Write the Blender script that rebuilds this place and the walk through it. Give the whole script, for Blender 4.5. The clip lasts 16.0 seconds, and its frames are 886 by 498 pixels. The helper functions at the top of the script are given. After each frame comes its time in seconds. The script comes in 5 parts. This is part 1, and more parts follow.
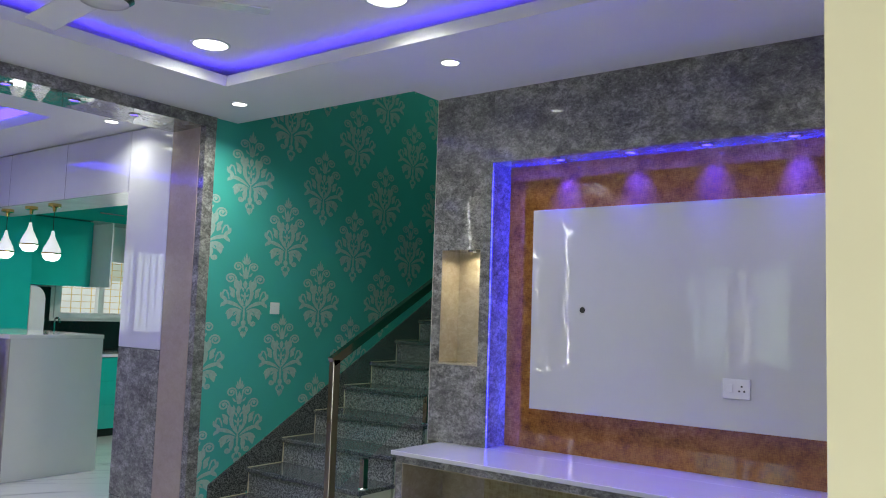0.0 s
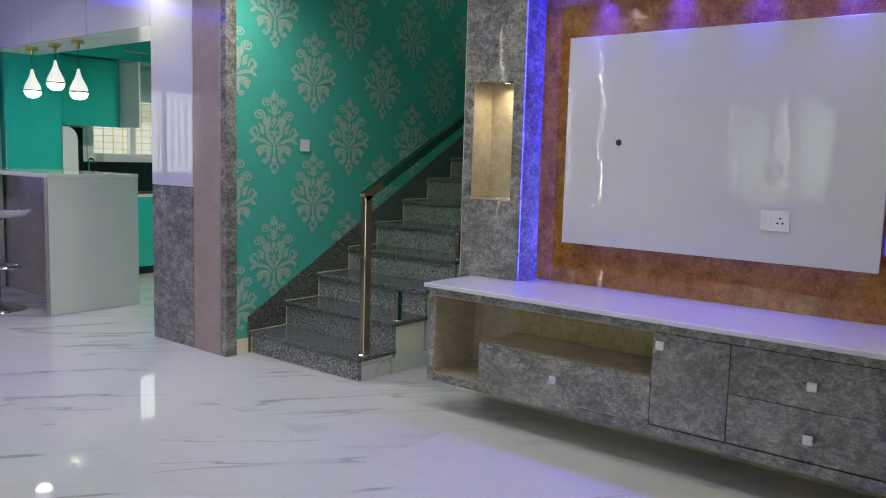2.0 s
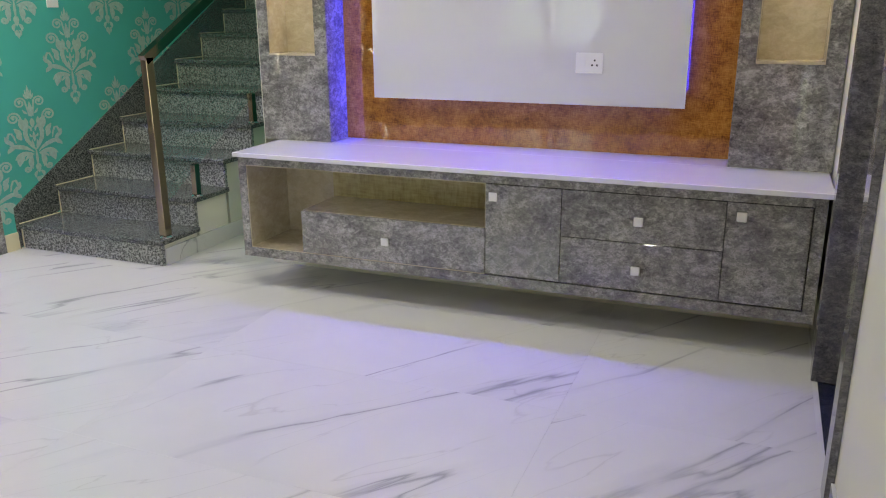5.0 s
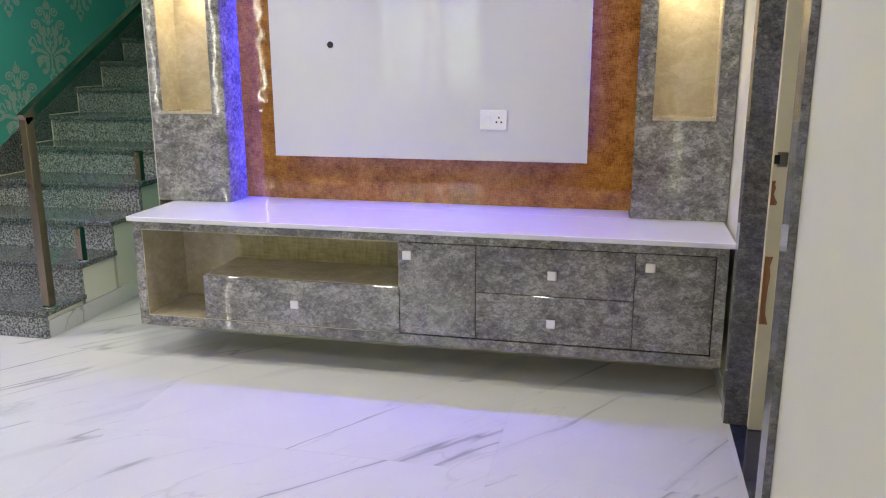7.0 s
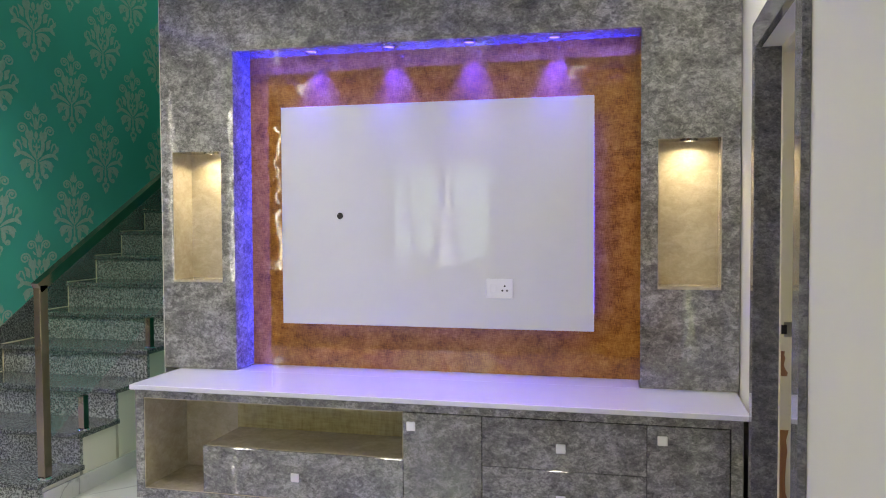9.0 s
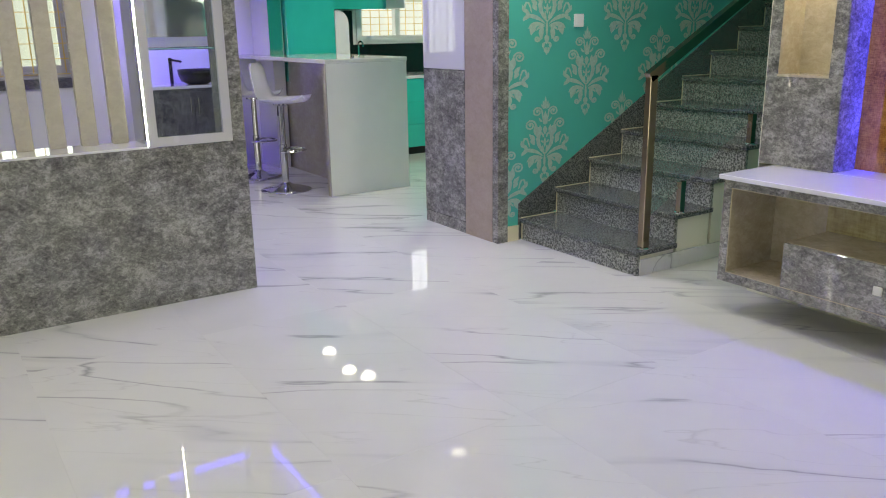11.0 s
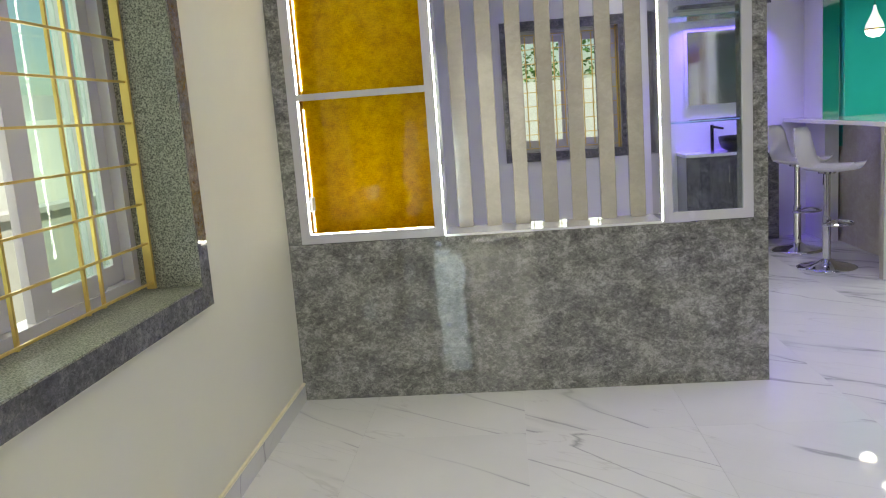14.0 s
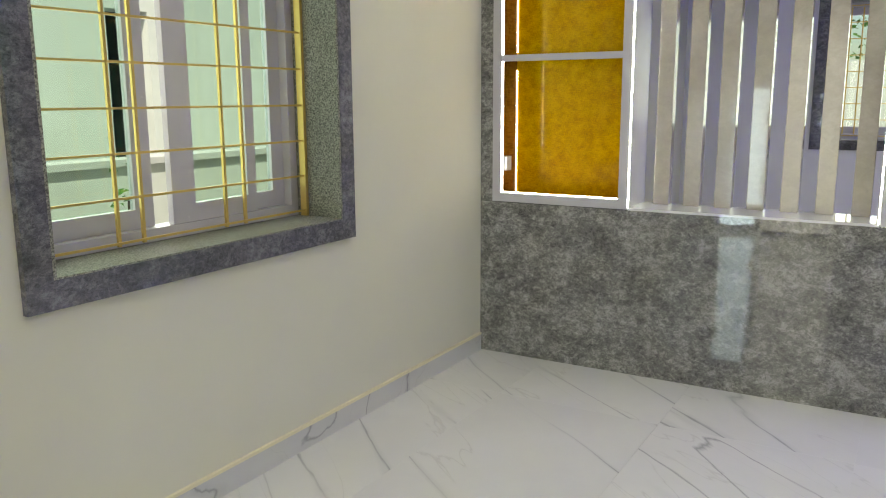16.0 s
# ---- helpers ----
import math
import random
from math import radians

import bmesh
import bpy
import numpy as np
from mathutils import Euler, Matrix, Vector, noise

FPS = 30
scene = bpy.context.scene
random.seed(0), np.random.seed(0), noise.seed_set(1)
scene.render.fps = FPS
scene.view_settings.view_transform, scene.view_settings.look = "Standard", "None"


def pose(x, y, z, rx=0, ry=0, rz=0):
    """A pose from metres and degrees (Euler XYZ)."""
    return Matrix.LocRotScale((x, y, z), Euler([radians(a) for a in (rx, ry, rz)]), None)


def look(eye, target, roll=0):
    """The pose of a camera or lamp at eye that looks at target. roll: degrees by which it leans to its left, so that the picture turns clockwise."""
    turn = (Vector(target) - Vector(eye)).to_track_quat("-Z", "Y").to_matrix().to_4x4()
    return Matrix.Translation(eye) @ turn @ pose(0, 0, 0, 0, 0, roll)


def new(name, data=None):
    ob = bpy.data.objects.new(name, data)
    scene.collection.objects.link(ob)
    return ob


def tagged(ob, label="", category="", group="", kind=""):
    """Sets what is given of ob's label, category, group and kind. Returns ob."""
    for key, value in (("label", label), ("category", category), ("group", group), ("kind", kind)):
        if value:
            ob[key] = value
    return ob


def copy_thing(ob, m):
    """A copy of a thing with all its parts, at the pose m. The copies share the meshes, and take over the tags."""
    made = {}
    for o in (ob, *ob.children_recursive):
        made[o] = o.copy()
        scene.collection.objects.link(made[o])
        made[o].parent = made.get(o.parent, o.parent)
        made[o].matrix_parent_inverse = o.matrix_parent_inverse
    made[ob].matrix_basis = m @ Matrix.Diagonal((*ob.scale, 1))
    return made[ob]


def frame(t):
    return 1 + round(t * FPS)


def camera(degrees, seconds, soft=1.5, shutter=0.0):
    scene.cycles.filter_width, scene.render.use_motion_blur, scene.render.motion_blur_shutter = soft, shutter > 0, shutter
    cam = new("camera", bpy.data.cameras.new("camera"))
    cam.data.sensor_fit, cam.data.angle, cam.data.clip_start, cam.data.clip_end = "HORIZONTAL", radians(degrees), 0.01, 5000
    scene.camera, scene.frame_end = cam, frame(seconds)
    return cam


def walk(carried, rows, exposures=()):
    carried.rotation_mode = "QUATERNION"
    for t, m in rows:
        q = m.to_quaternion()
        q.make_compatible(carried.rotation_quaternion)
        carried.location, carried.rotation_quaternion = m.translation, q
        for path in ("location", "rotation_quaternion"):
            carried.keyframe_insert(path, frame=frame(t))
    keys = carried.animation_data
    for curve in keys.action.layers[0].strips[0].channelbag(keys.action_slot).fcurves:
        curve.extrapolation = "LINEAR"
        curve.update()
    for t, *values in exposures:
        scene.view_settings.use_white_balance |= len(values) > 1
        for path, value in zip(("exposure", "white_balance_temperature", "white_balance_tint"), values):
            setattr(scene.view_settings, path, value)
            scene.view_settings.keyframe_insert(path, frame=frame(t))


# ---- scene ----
cam = camera(57.8, 16.0, soft=1.1)
PATH = [
    (0, (-0.039, 0.033, 1.505), (-1.248, 1.618, 1.671), 1.9),
    (0.5, (-0.043, 0.015, 1.513), (-1.191, 1.652, 1.481), 2.6),
    (0.8, (-0.021, 0.005, 1.505), (-1.211, 1.609, 1.393), 2.7),
    (1, (-0.018, 0.026, 1.503), (-1.253, 1.591, 1.349), 2.5),
    (1.5, (-0.013, 0.052, 1.473), (-1.354, 1.521, 1.258), 2.0),
    (2, (-0.085, 0.079, 1.45), (-1.34, 1.62, 1.226), 1.6),
    (2.5, (-0.239, 0.075, 1.442), (-1.256, 1.78, 1.204), 0.8),
    (3, (-0.319, 0.06, 1.432), (-1.128, 1.867, 1.148), 0.6),
    (3.5, (-0.365, 0.038, 1.436), (-1.085, 1.875, 1.107), 1.3),
    (4, (-0.368, 0.058, 1.438), (-1.137, 1.854, 1.013), 1.4),
    (4.2, (-0.368, 0.086, 1.438), (-1.164, 1.861, 0.975), 1.2),
    (6.3, (-0.668, 0.08, 1.512), (-1.183, 1.899, 0.857), -1.6),
    (6.5, (-0.667, 0.08, 1.507), (-1.176, 1.908, 0.875), -1.0),
    (7, (-0.646, 0.092, 1.523), (-1.076, 1.987, 1.047), -0.2),
    (7.5, (-0.62, 0.091, 1.551), (-1.001, 2.039, 1.306), -0.8),
    (8, (-0.601, 0.103, 1.58), (-0.975, 2.068, 1.561), -0.7),
    (8.2, (-0.609, 0.09, 1.59), (-0.983, 2.054, 1.644), -0.5),
    (10.3, (-0.487, 0.181, 1.457), (-1.653, 1.726, 0.953), -0.7),
    (10.5, (-0.454, 0.16, 1.482), (-1.774, 1.566, 0.95), -0.8),
    (11, (-0.418, 0.115, 1.492), (-2.029, 1.173, 0.958), -0.9),
    (11.5, (-0.444, 0.023, 1.515), (-2.227, 0.745, 0.969), -1.4),
    (12, (-0.443, -0.048, 1.501), (-2.308, 0.252, 0.842), -2.2),
    (12.5, (-0.478, 0.024, 1.49), (-2.344, -0.132, 0.789), -3.2),
    (13, (-0.487, 0.199, 1.532), (-2.388, -0.159, 1.022), -2.0),
    (13.5, (-0.525, 0.288, 1.542), (-2.481, 0.036, 1.21), -2.1),
    (14, (-0.615, 0.369, 1.536), (-2.58, 0.196, 1.205), -4.3),
    (14.5, (-0.734, 0.548, 1.509), (-2.654, 0.117, 1.151), -3.8),
    (15, (-0.817, 0.822, 1.524), (-2.665, 0.144, 1.173), -1.4),
    (15.5, (-0.796, 1.0, 1.514), (-2.606, 0.223, 1.166), -1.5),
    (16, (-0.828, 1.298, 1.464), (-2.518, 0.294, 1.094), -0.3),
]
walk(cam, [(t, look(eye, target, roll)) for t, eye, target, roll in PATH], [(0, -0.70, 6500, 2), (0.5, -0.80, 6700, 2), (1.5, -0.74, 7000, 2), (2.5, -0.42, 7100, 1), (3.5, -0.22, 7400, 0), (6.5, 0.06, 7650, 1), (7.5, 0.20, 7350, 1), (8.2, 0.10, 7250, 2), (10.3, -0.06, 7500, 1), (11.0, -0.22, 7450, 0), (12.0, -0.32, 7500, 0), (12.5, -0.28, 7450, 0), (13.0, -0.20, 7400, 1), (13.5, -0.25, 7350, 0), (16.0, -0.30, 7300, 0)])

# ---- world and light ----
world = bpy.data.worlds.new("sky_world")
scene.world = world
world.use_nodes = True
wn = world.node_tree
sky = wn.nodes.new("ShaderNodeTexSky")
sky.sky_type = 'NISHITA'
sky.sun_disc = False
sky.sun_elevation, sky.sun_rotation = radians(51), radians(53)
wn.links.new(sky.outputs[0], wn.nodes["Background"].inputs[0])
wn.nodes["Background"].inputs[1].default_value = 0.15

sun_data = bpy.data.lights.new("sun", 'SUN')
sun_data.energy, sun_data.angle, sun_data.color = 5.0, radians(0.6), (1, 0.95, 0.86)
sun = new("sun", sun_data)
sun.matrix_world = look((0, 0, 0), (-0.50, -0.38, -0.78))

BLUE = (0.07, 0.03, 1.0)
RECESS = (0.02, 0.02, 1.0)
VIOLET = (0.12, 0.08, 1.0)
WARM = (1.0, 0.86, 0.66)
WHITE = (1.0, 0.985, 0.93)


def area_lamp(name, m, sx, sy, watts, colour, spread=180):
    d = bpy.data.lights.new(name, 'AREA')
    d.shape, d.size, d.size_y, d.energy, d.color, d.spread = 'RECTANGLE', sx, sy, watts, colour, radians(spread)
    ob = new(name, d)
    ob.matrix_world = m
    return ob


def disc_lamp(name, m, size, watts, colour, spread=170):
    d = bpy.data.lights.new(name, 'AREA')
    d.shape, d.size, d.energy, d.color, d.spread = 'DISK', size, watts, colour, radians(spread)
    ob = new(name, d)
    ob.matrix_world = m
    return ob


# daylight through the real openings
area_lamp("window_daylight", look((-2.88, -1.30, 1.65), (-2.88, 0, 1.5)), 1.3, 1.3, 15, (0.95, 0.98, 1.0))
area_lamp("doorway_sky_daylight", look((0.30, -0.40, 0.80), (-2.0, -0.40, 0.80)), 0.34, 1.45, 18, (0.70, 0.86, 1.0))
area_lamp("doorway_porch_daylight", look((0.30, 0.23, 1.10), (-2.0, 0.23, 1.10)), 0.76, 2.1, 17, (1.0, 0.96, 0.88))
area_lamp("dining_window_daylight", look((-9.62, 1.0, 1.7), (-8, 1.0, 1.5)), 1.1, 1.2, 12, (0.95, 0.98, 1.0))
area_lamp("kitchen_window_daylight", look((-9.62, 5.33, 1.68), (-8, 5.33, 1.6)), 1.1, 0.8, 6, (0.95, 0.98, 1.0))
# Added fill lamp: the stairwell is closed and has no opening.
area_lamp("stairwell_daylight", look((-3.9, 6.3, 4.9), (-3.9, 5.5, 2.0)), 1.4, 1.4, 11, (1.0, 0.99, 0.95))

# ---- materials ----


def nodes_of(name):
    m = bpy.data.materials.new(name)
    m.use_nodes = True
    nt = m.node_tree
    return m, nt, nt.nodes["Principled BSDF"]


def add(nt, kind, **kw):
    n = nt.nodes.new(kind)
    for k, v in kw.items():
        n.inputs[k].default_value = v
    return n


def coords(nt, scale=(1, 1, 1), rot=(0, 0, 0), per_piece=0.0):
    g = nt.nodes.new("ShaderNodeNewGeometry")
    mp = nt.nodes.new("ShaderNodeMapping")
    mp.vector_type = 'POINT'
    mp.inputs["Rotation"].default_value = rot
    mp.inputs["Scale"].default_value = scale
    nt.links.new(g.outputs["Position"], mp.inputs[0])
    if per_piece:
        oi = nt.nodes.new("ShaderNodeObjectInfo")
        mul = nt.nodes.new("ShaderNodeVectorMath")
        mul.operation = 'SCALE'
        mul.inputs[0].default_value = (37.0, 23.0, 51.0)
        nt.links.new(oi.outputs["Random"], mul.inputs["Scale"])
        av = nt.nodes.new("ShaderNodeVectorMath")
        av.operation = 'ADD'
        nt.links.new(mp.outputs[0], av.inputs[0])
        nt.links.new(mul.outputs[0], av.inputs[1])
        return av.outputs[0]
    return mp.outputs[0]


def noise_tex(nt, vec, scale, detail=4.0, rough=0.55, distort=0.0):
    n = add(nt, "ShaderNodeTexNoise", Scale=scale, Detail=detail, Roughness=rough, Distortion=distort)
    nt.links.new(vec, n.inputs["Vector"])
    return n.outputs["Fac"]


def ramp(nt, fac, stops):
    r = nt.nodes.new("ShaderNodeValToRGB")
    while len(r.color_ramp.elements) < len(stops):
        r.color_ramp.elements.new(0.5)
    for e, (p, c) in zip(r.color_ramp.elements, stops):
        e.position = p
        e.color = (*c, 1) if len(c) == 3 else c
    nt.links.new(fac, r.inputs[0])
    return r.outputs[0]


def mixc(nt, fac, a, b, mode='MIX'):
    m = nt.nodes.new("ShaderNodeMix")
    m.data_type, m.blend_type = 'RGBA', mode
    for sock, v in ((m.inputs[0], fac), (m.inputs[6], a), (m.inputs[7], b)):
        if isinstance(v, (int, float)):
            sock.default_value = v
        elif isinstance(v, tuple):
            sock.default_value = (*v, 1)
        else:
            nt.links.new(v, sock)
    return m.outputs[2]


def math_node(nt, op, a, b=0.0, c=None):
    m = nt.nodes.new("ShaderNodeMath")
    m.operation = op
    for i, v in enumerate((a, b) if c is None else (a, b, c)):
        if isinstance(v, (int, float)):
            m.inputs[i].default_value = v
        else:
            nt.links.new(v, m.inputs[i])
    return m.outputs[0]


def bump(nt, bsdf, height, strength=0.2, distance=0.002):
    b = add(nt, "ShaderNodeBump", Strength=strength, Distance=distance)
    nt.links.new(height, b.inputs["Height"])
    nt.links.new(b.outputs[0], bsdf.inputs["Normal"])
    nt.links.new(b.outputs[0], bsdf.inputs["Coat Normal"])


def plain(name, col, rough=0.4, metal=0.0, var=0.06, scale=6.0, bump_s=0.03, grain=180.0, spec=0.5, coat=0.0):
    """A painted or cast surface with faint patches and a fine grain."""
    m, nt, b = nodes_of(name)
    v = coords(nt)
    big = noise_tex(nt, v, scale, 4)
    lo = tuple(c * (1 - var) for c in col)
    hi = tuple(min(1, c * (1 + var)) for c in col)
    nt.links.new(ramp(nt, big, [(0.3, lo), (0.7, hi)]), b.inputs["Base Color"])
    fine = noise_tex(nt, v, grain, 3)
    rr = math_node(nt, 'MULTIPLY_ADD', big, 0.12, max(0.01, rough - 0.06))
    nt.links.new(rr, b.inputs["Roughness"])
    b.inputs["Metallic"].default_value = metal
    b.inputs["Specular IOR Level"].default_value = spec
    b.inputs["Coat Weight"].default_value = coat
    b.inputs["Coat Roughness"].default_value = 0.06
    if bump_s:
        bump(nt, b, fine, bump_s, 0.001)
    return m


def stone_laminate(name, dark, mid, light, rough=0.045, fine_scale=42.0, light_amt=0.5, wavy=0.06, grain_amt=0.17):
    """Glossy laminate printed like weathered stone: flaked patches, dark stipple, pale veins and broad clouds, slightly wavy."""
    m, nt, b = nodes_of(name)
    v = coords(nt, (1.0, 1.0, 1.4), per_piece=1.0)
    cloud = noise_tex(nt, v, 4.2, 5, 0.62, 0.3)
    flake = noise_tex(nt, v, fine_scale, 7, 0.66, 0.9)
    big = noise_tex(nt, v, fine_scale * 0.36, 8, 0.70, 0.5)
    t = math_node(nt, 'MULTIPLY_ADD', flake, 0.40, math_node(nt, 'MULTIPLY_ADD', big, 0.38, math_node(nt, 'MULTIPLY', cloud, 0.22)))
    tone = ramp(nt, t, [(0.385, dark), (0.45, tuple(0.45 * p + 0.55 * q for p, q in zip(dark, mid))), (0.50, mid), (0.55, tuple(0.5 * (p + q) for p, q in zip(mid, light))), (0.62, light)])
    # pale crackle where the broad clouds are light
    d = math_node(nt, 'ABSOLUTE', math_node(nt, 'SUBTRACT', noise_tex(nt, v, fine_scale * 0.55, 4, 0.6, 1.4), 0.5))
    crack = ramp(nt, d, [(0.0, (1, 1, 1)), (0.022, (0, 0, 0))])
    gate = ramp(nt, cloud, [(light_amt - 0.03, (0, 0, 0)), (light_amt + 0.08, (0.5, 0.5, 0.5))])
    c = mixc(nt, mixc(nt, 1.0, crack, gate, 'MULTIPLY'), tone, light)
    grain = ramp(nt, noise_tex(nt, v, fine_scale * 5.0, 3, 0.6), [(0.35, (1 - grain_amt,) * 3), (0.65, (1 + grain_amt,) * 3)])
    pit = ramp(nt, noise_tex(nt, v, fine_scale * 1.5, 5, 0.7, 1.2), [(0.36, (1 - 2.6 * grain_amt,) * 3), (0.45, (1, 1, 1))])
    c = mixc(nt, 1.0, c, pit, 'MULTIPLY')
    nt.links.new(mixc(nt, 1.0, c, grain, 'MULTIPLY'), b.inputs["Base Color"])
    b.inputs["Roughness"].default_value = rough
    b.inputs["Coat Weight"].default_value = 0.5
    b.inputs["Coat Roughness"].default_value = 0.02
    bump(nt, b, noise_tex(nt, coords(nt, (8, 8, 17)), 1.0, 0, 0.5), wavy, 0.01)
    return m


def granite(name, dark, mid, light, rough=0.25, scale=95.0):
    m, nt, b = nodes_of(name)
    v = coords(nt, per_piece=1.0)
    vor = add(nt, "ShaderNodeTexVoronoi", Scale=scale)
    nt.links.new(v, vor.inputs["Vector"])
    n = noise_tex(nt, v, scale * 0.8, 6, 0.7)
    mixv = math_node(nt, 'MULTIPLY_ADD', vor.outputs["Distance"], 0.35, math_node(nt, 'MULTIPLY', n, 0.75))
    col = ramp(nt, mixv, [(0.41, dark), (0.53, mid), (0.65, light)])
    big = ramp(nt, noise_tex(nt, v, 4.0, 4), [(0.3, (0.75, 0.75, 0.75)), (0.7, (1, 1, 1))])
    nt.links.new(mixc(nt, 1.0, col, big, 'MULTIPLY'), b.inputs["Base Color"])
    b.inputs["Roughness"].default_value = rough
    bump(nt, b, n, 0.12, 0.002)
    return m


def marble():
    m, nt, b = nodes_of("white_veined_marble_tile")
    oi = nt.nodes.new("ShaderNodeObjectInfo")
    v = coords(nt, (1, 1, 1), (0, 0, radians(-52)), per_piece=1.0)
    st = nt.nodes.new("ShaderNodeMapping")
    st.inputs["Scale"].default_value = (0.17, 1.25, 1)
    nt.links.new(v, st.inputs[0])
    s = st.outputs[0]

    def vein(scale, width, detail, distort, seedscale):
        n = noise_tex(nt, s, scale, detail, 0.42, distort)
        d = math_node(nt, 'ABSOLUTE', math_node(nt, 'SUBTRACT', n, 0.5))
        thin = ramp(nt, d, [(0.0, (1, 1, 1)), (width, (0, 0, 0))])
        gate = ramp(nt, noise_tex(nt, v, seedscale, 3), [(0.40, (0, 0, 0)), (0.54, (1, 1, 1))])
        return mixc(nt, 1.0, thin, gate, 'MULTIPLY')
    v1 = vein(1.6, 0.0068, 8, 0.3, 1.0)
    v2 = vein(2.9, 0.0045, 8, 0.4, 1.6)
    soft = vein(1.6, 0.028, 6, 0.3, 0.9)
    cloud = noise_tex(nt, v, 1.6, 5, 0.6)
    base = ramp(nt, cloud, [(0.3, (0.61, 0.61, 0.605)), (0.65, (0.655, 0.655, 0.645))])
    c = mixc(nt, math_node(nt, 'MULTIPLY', soft, 0.36), base, (0.42, 0.43, 0.45))
    c = mixc(nt, math_node(nt, 'MULTIPLY', v1, 0.75), c, (0.27, 0.27, 0.28))
    c = mixc(nt, math_node(nt, 'MULTIPLY', v2, 0.30), c, (0.36, 0.35, 0.34))
    nt.links.new(c, b.inputs["Base Color"])
    rr = math_node(nt, 'MULTIPLY_ADD', noise_tex(nt, v, 9.0, 4), 0.03, 0.008)
    nt.links.new(rr, b.inputs["Roughness"])
    b.inputs["Specular IOR Level"].default_value = 0.7
    bump(nt, b, noise_tex(nt, v, 3.0, 3), 0.02, 0.004)
    return m


def linen_laminate(name, dark, mid, light, rough=0.2, weave=320.0):
    """Laminate with a woven print: crossed threads over soft patches."""
    m, nt, b = nodes_of(name)
    a = noise_tex(nt, coords(nt, (1, 1, 0.12)), weave, 3)
    c = noise_tex(nt, coords(nt, (0.12, 0.12, 1)), weave, 3)
    patch = noise_tex(nt, coords(nt), 14.0, 6, 0.68)
    t = math_node(nt, 'MULTIPLY_ADD', math_node(nt, 'ADD', a, c), 0.30, math_node(nt, 'MULTIPLY', patch, 0.42))
    nt.links.new(ramp(nt, t, [(0.40, dark), (0.51, mid), (0.62, light)]), b.inputs["Base Color"])
    b.inputs["Roughness"].default_value = rough
    b.inputs["Coat Weight"].default_value = 0.3
    b.inputs["Coat Roughness"].default_value = 0.02
    bump(nt, b, noise_tex(nt, coords(nt, (6, 6, 15)), 1.0, 0), 0.10, 0.01)
    return m


def wood(name, dark, light, axis_scale=(9, 9, 0.8), rough=0.35):
    m, nt, b = nodes_of(name)
    n = noise_tex(nt, coords(nt, axis_scale), 5.0, 8, 0.65, 0.8)
    nt.links.new(ramp(nt, n, [(0.35, dark), (0.65, light)]), b.inputs["Base Color"])
    b.inputs["Roughness"].default_value = rough
    bump(nt, b, n, 0.1, 0.002)
    return m


def glass(name, tint=(0.96, 0.99, 0.98), rough=0.0):
    m, nt, b = nodes_of(name)
    b.inputs["Base Color"].default_value = (*tint, 1)
    b.inputs["Transmission Weight"].default_value = 1.0
    b.inputs["Roughness"].default_value = rough
    b.inputs["IOR"].default_value = 1.45
    return m


def pane_glass(name, tint=(0.97, 1.0, 0.99), gloss=0.10):
    """Thin sheet glass: mostly clear, with a sharp reflection that grows at a slant."""
    m, nt, b = nodes_of(name)
    out = nt.nodes["Material Output"]
    tr = nt.nodes.new("ShaderNodeBsdfTransparent")
    tr.inputs[0].default_value = (*tint, 1)
    gl = nt.nodes.new("ShaderNodeBsdfGlossy")
    gl.inputs["Roughness"].default_value = 0.01
    lw = add(nt, "ShaderNodeLayerWeight", Blend=0.5)
    fac = math_node(nt, 'MULTIPLY_ADD', math_node(nt, 'POWER', lw.outputs["Facing"], 4.0), 0.6, gloss * 0.3)
    mx = nt.nodes.new("ShaderNodeMixShader")
    nt.links.new(fac, mx.inputs[0])
    nt.links.new(tr.outputs[0], mx.inputs[1])
    nt.links.new(gl.outputs[0], mx.inputs[2])
    nt.links.new(mx.outputs[0], out.inputs[0])
    return m


def glow(name, col, strength):
    m, nt, b = nodes_of(name)
    b.inputs["Base Color"].default_value = (*col, 1)
    b.inputs["Emission Color"].default_value = (*col, 1)
    b.inputs["Emission Strength"].default_value = strength
    return m


M_GREY = stone_laminate("grey_stone_laminate", (0.075, 0.074, 0.072), (0.205, 0.202, 0.19), (0.45, 0.445, 0.415))
M_GREYDK = stone_laminate("dark_grey_stone_trim", (0.05, 0.05, 0.06), (0.12, 0.12, 0.135), (0.24, 0.24, 0.26), rough=0.09)
M_MARBLE = marble()
M_JOINT = plain("tile_joint_grout", (0.55, 0.55, 0.545), 0.7)
M_CREAM = plain("cream_wall_paint", (0.70, 0.69, 0.58), 0.55, var=0.025, scale=1.6, bump_s=0.06, grain=120)
M_JAMB = plain("pale_yellow_gloss_paint", (0.76, 0.70, 0.50), 0.35, var=0.03)
M_WHITE = plain("white_ceiling_paint", (0.78, 0.78, 0.78), 0.6, var=0.02, scale=1.5)
M_GLOSSW = plain("white_gloss_acrylic", (0.72, 0.72, 0.76), 0.05, var=0.015, bump_s=0.0, coat=0.4)
M_BOARD = plain("white_gloss_board", (0.64, 0.645, 0.645), 0.04, var=0.012, bump_s=0.0, coat=0.3)
bump(M_BOARD.node_tree, M_BOARD.node_tree.nodes["Principled BSDF"], noise_tex(M_BOARD.node_tree, coords(M_BOARD.node_tree, (8, 8, 14)), 1.0, 0, 0.5), 0.12, 0.01)
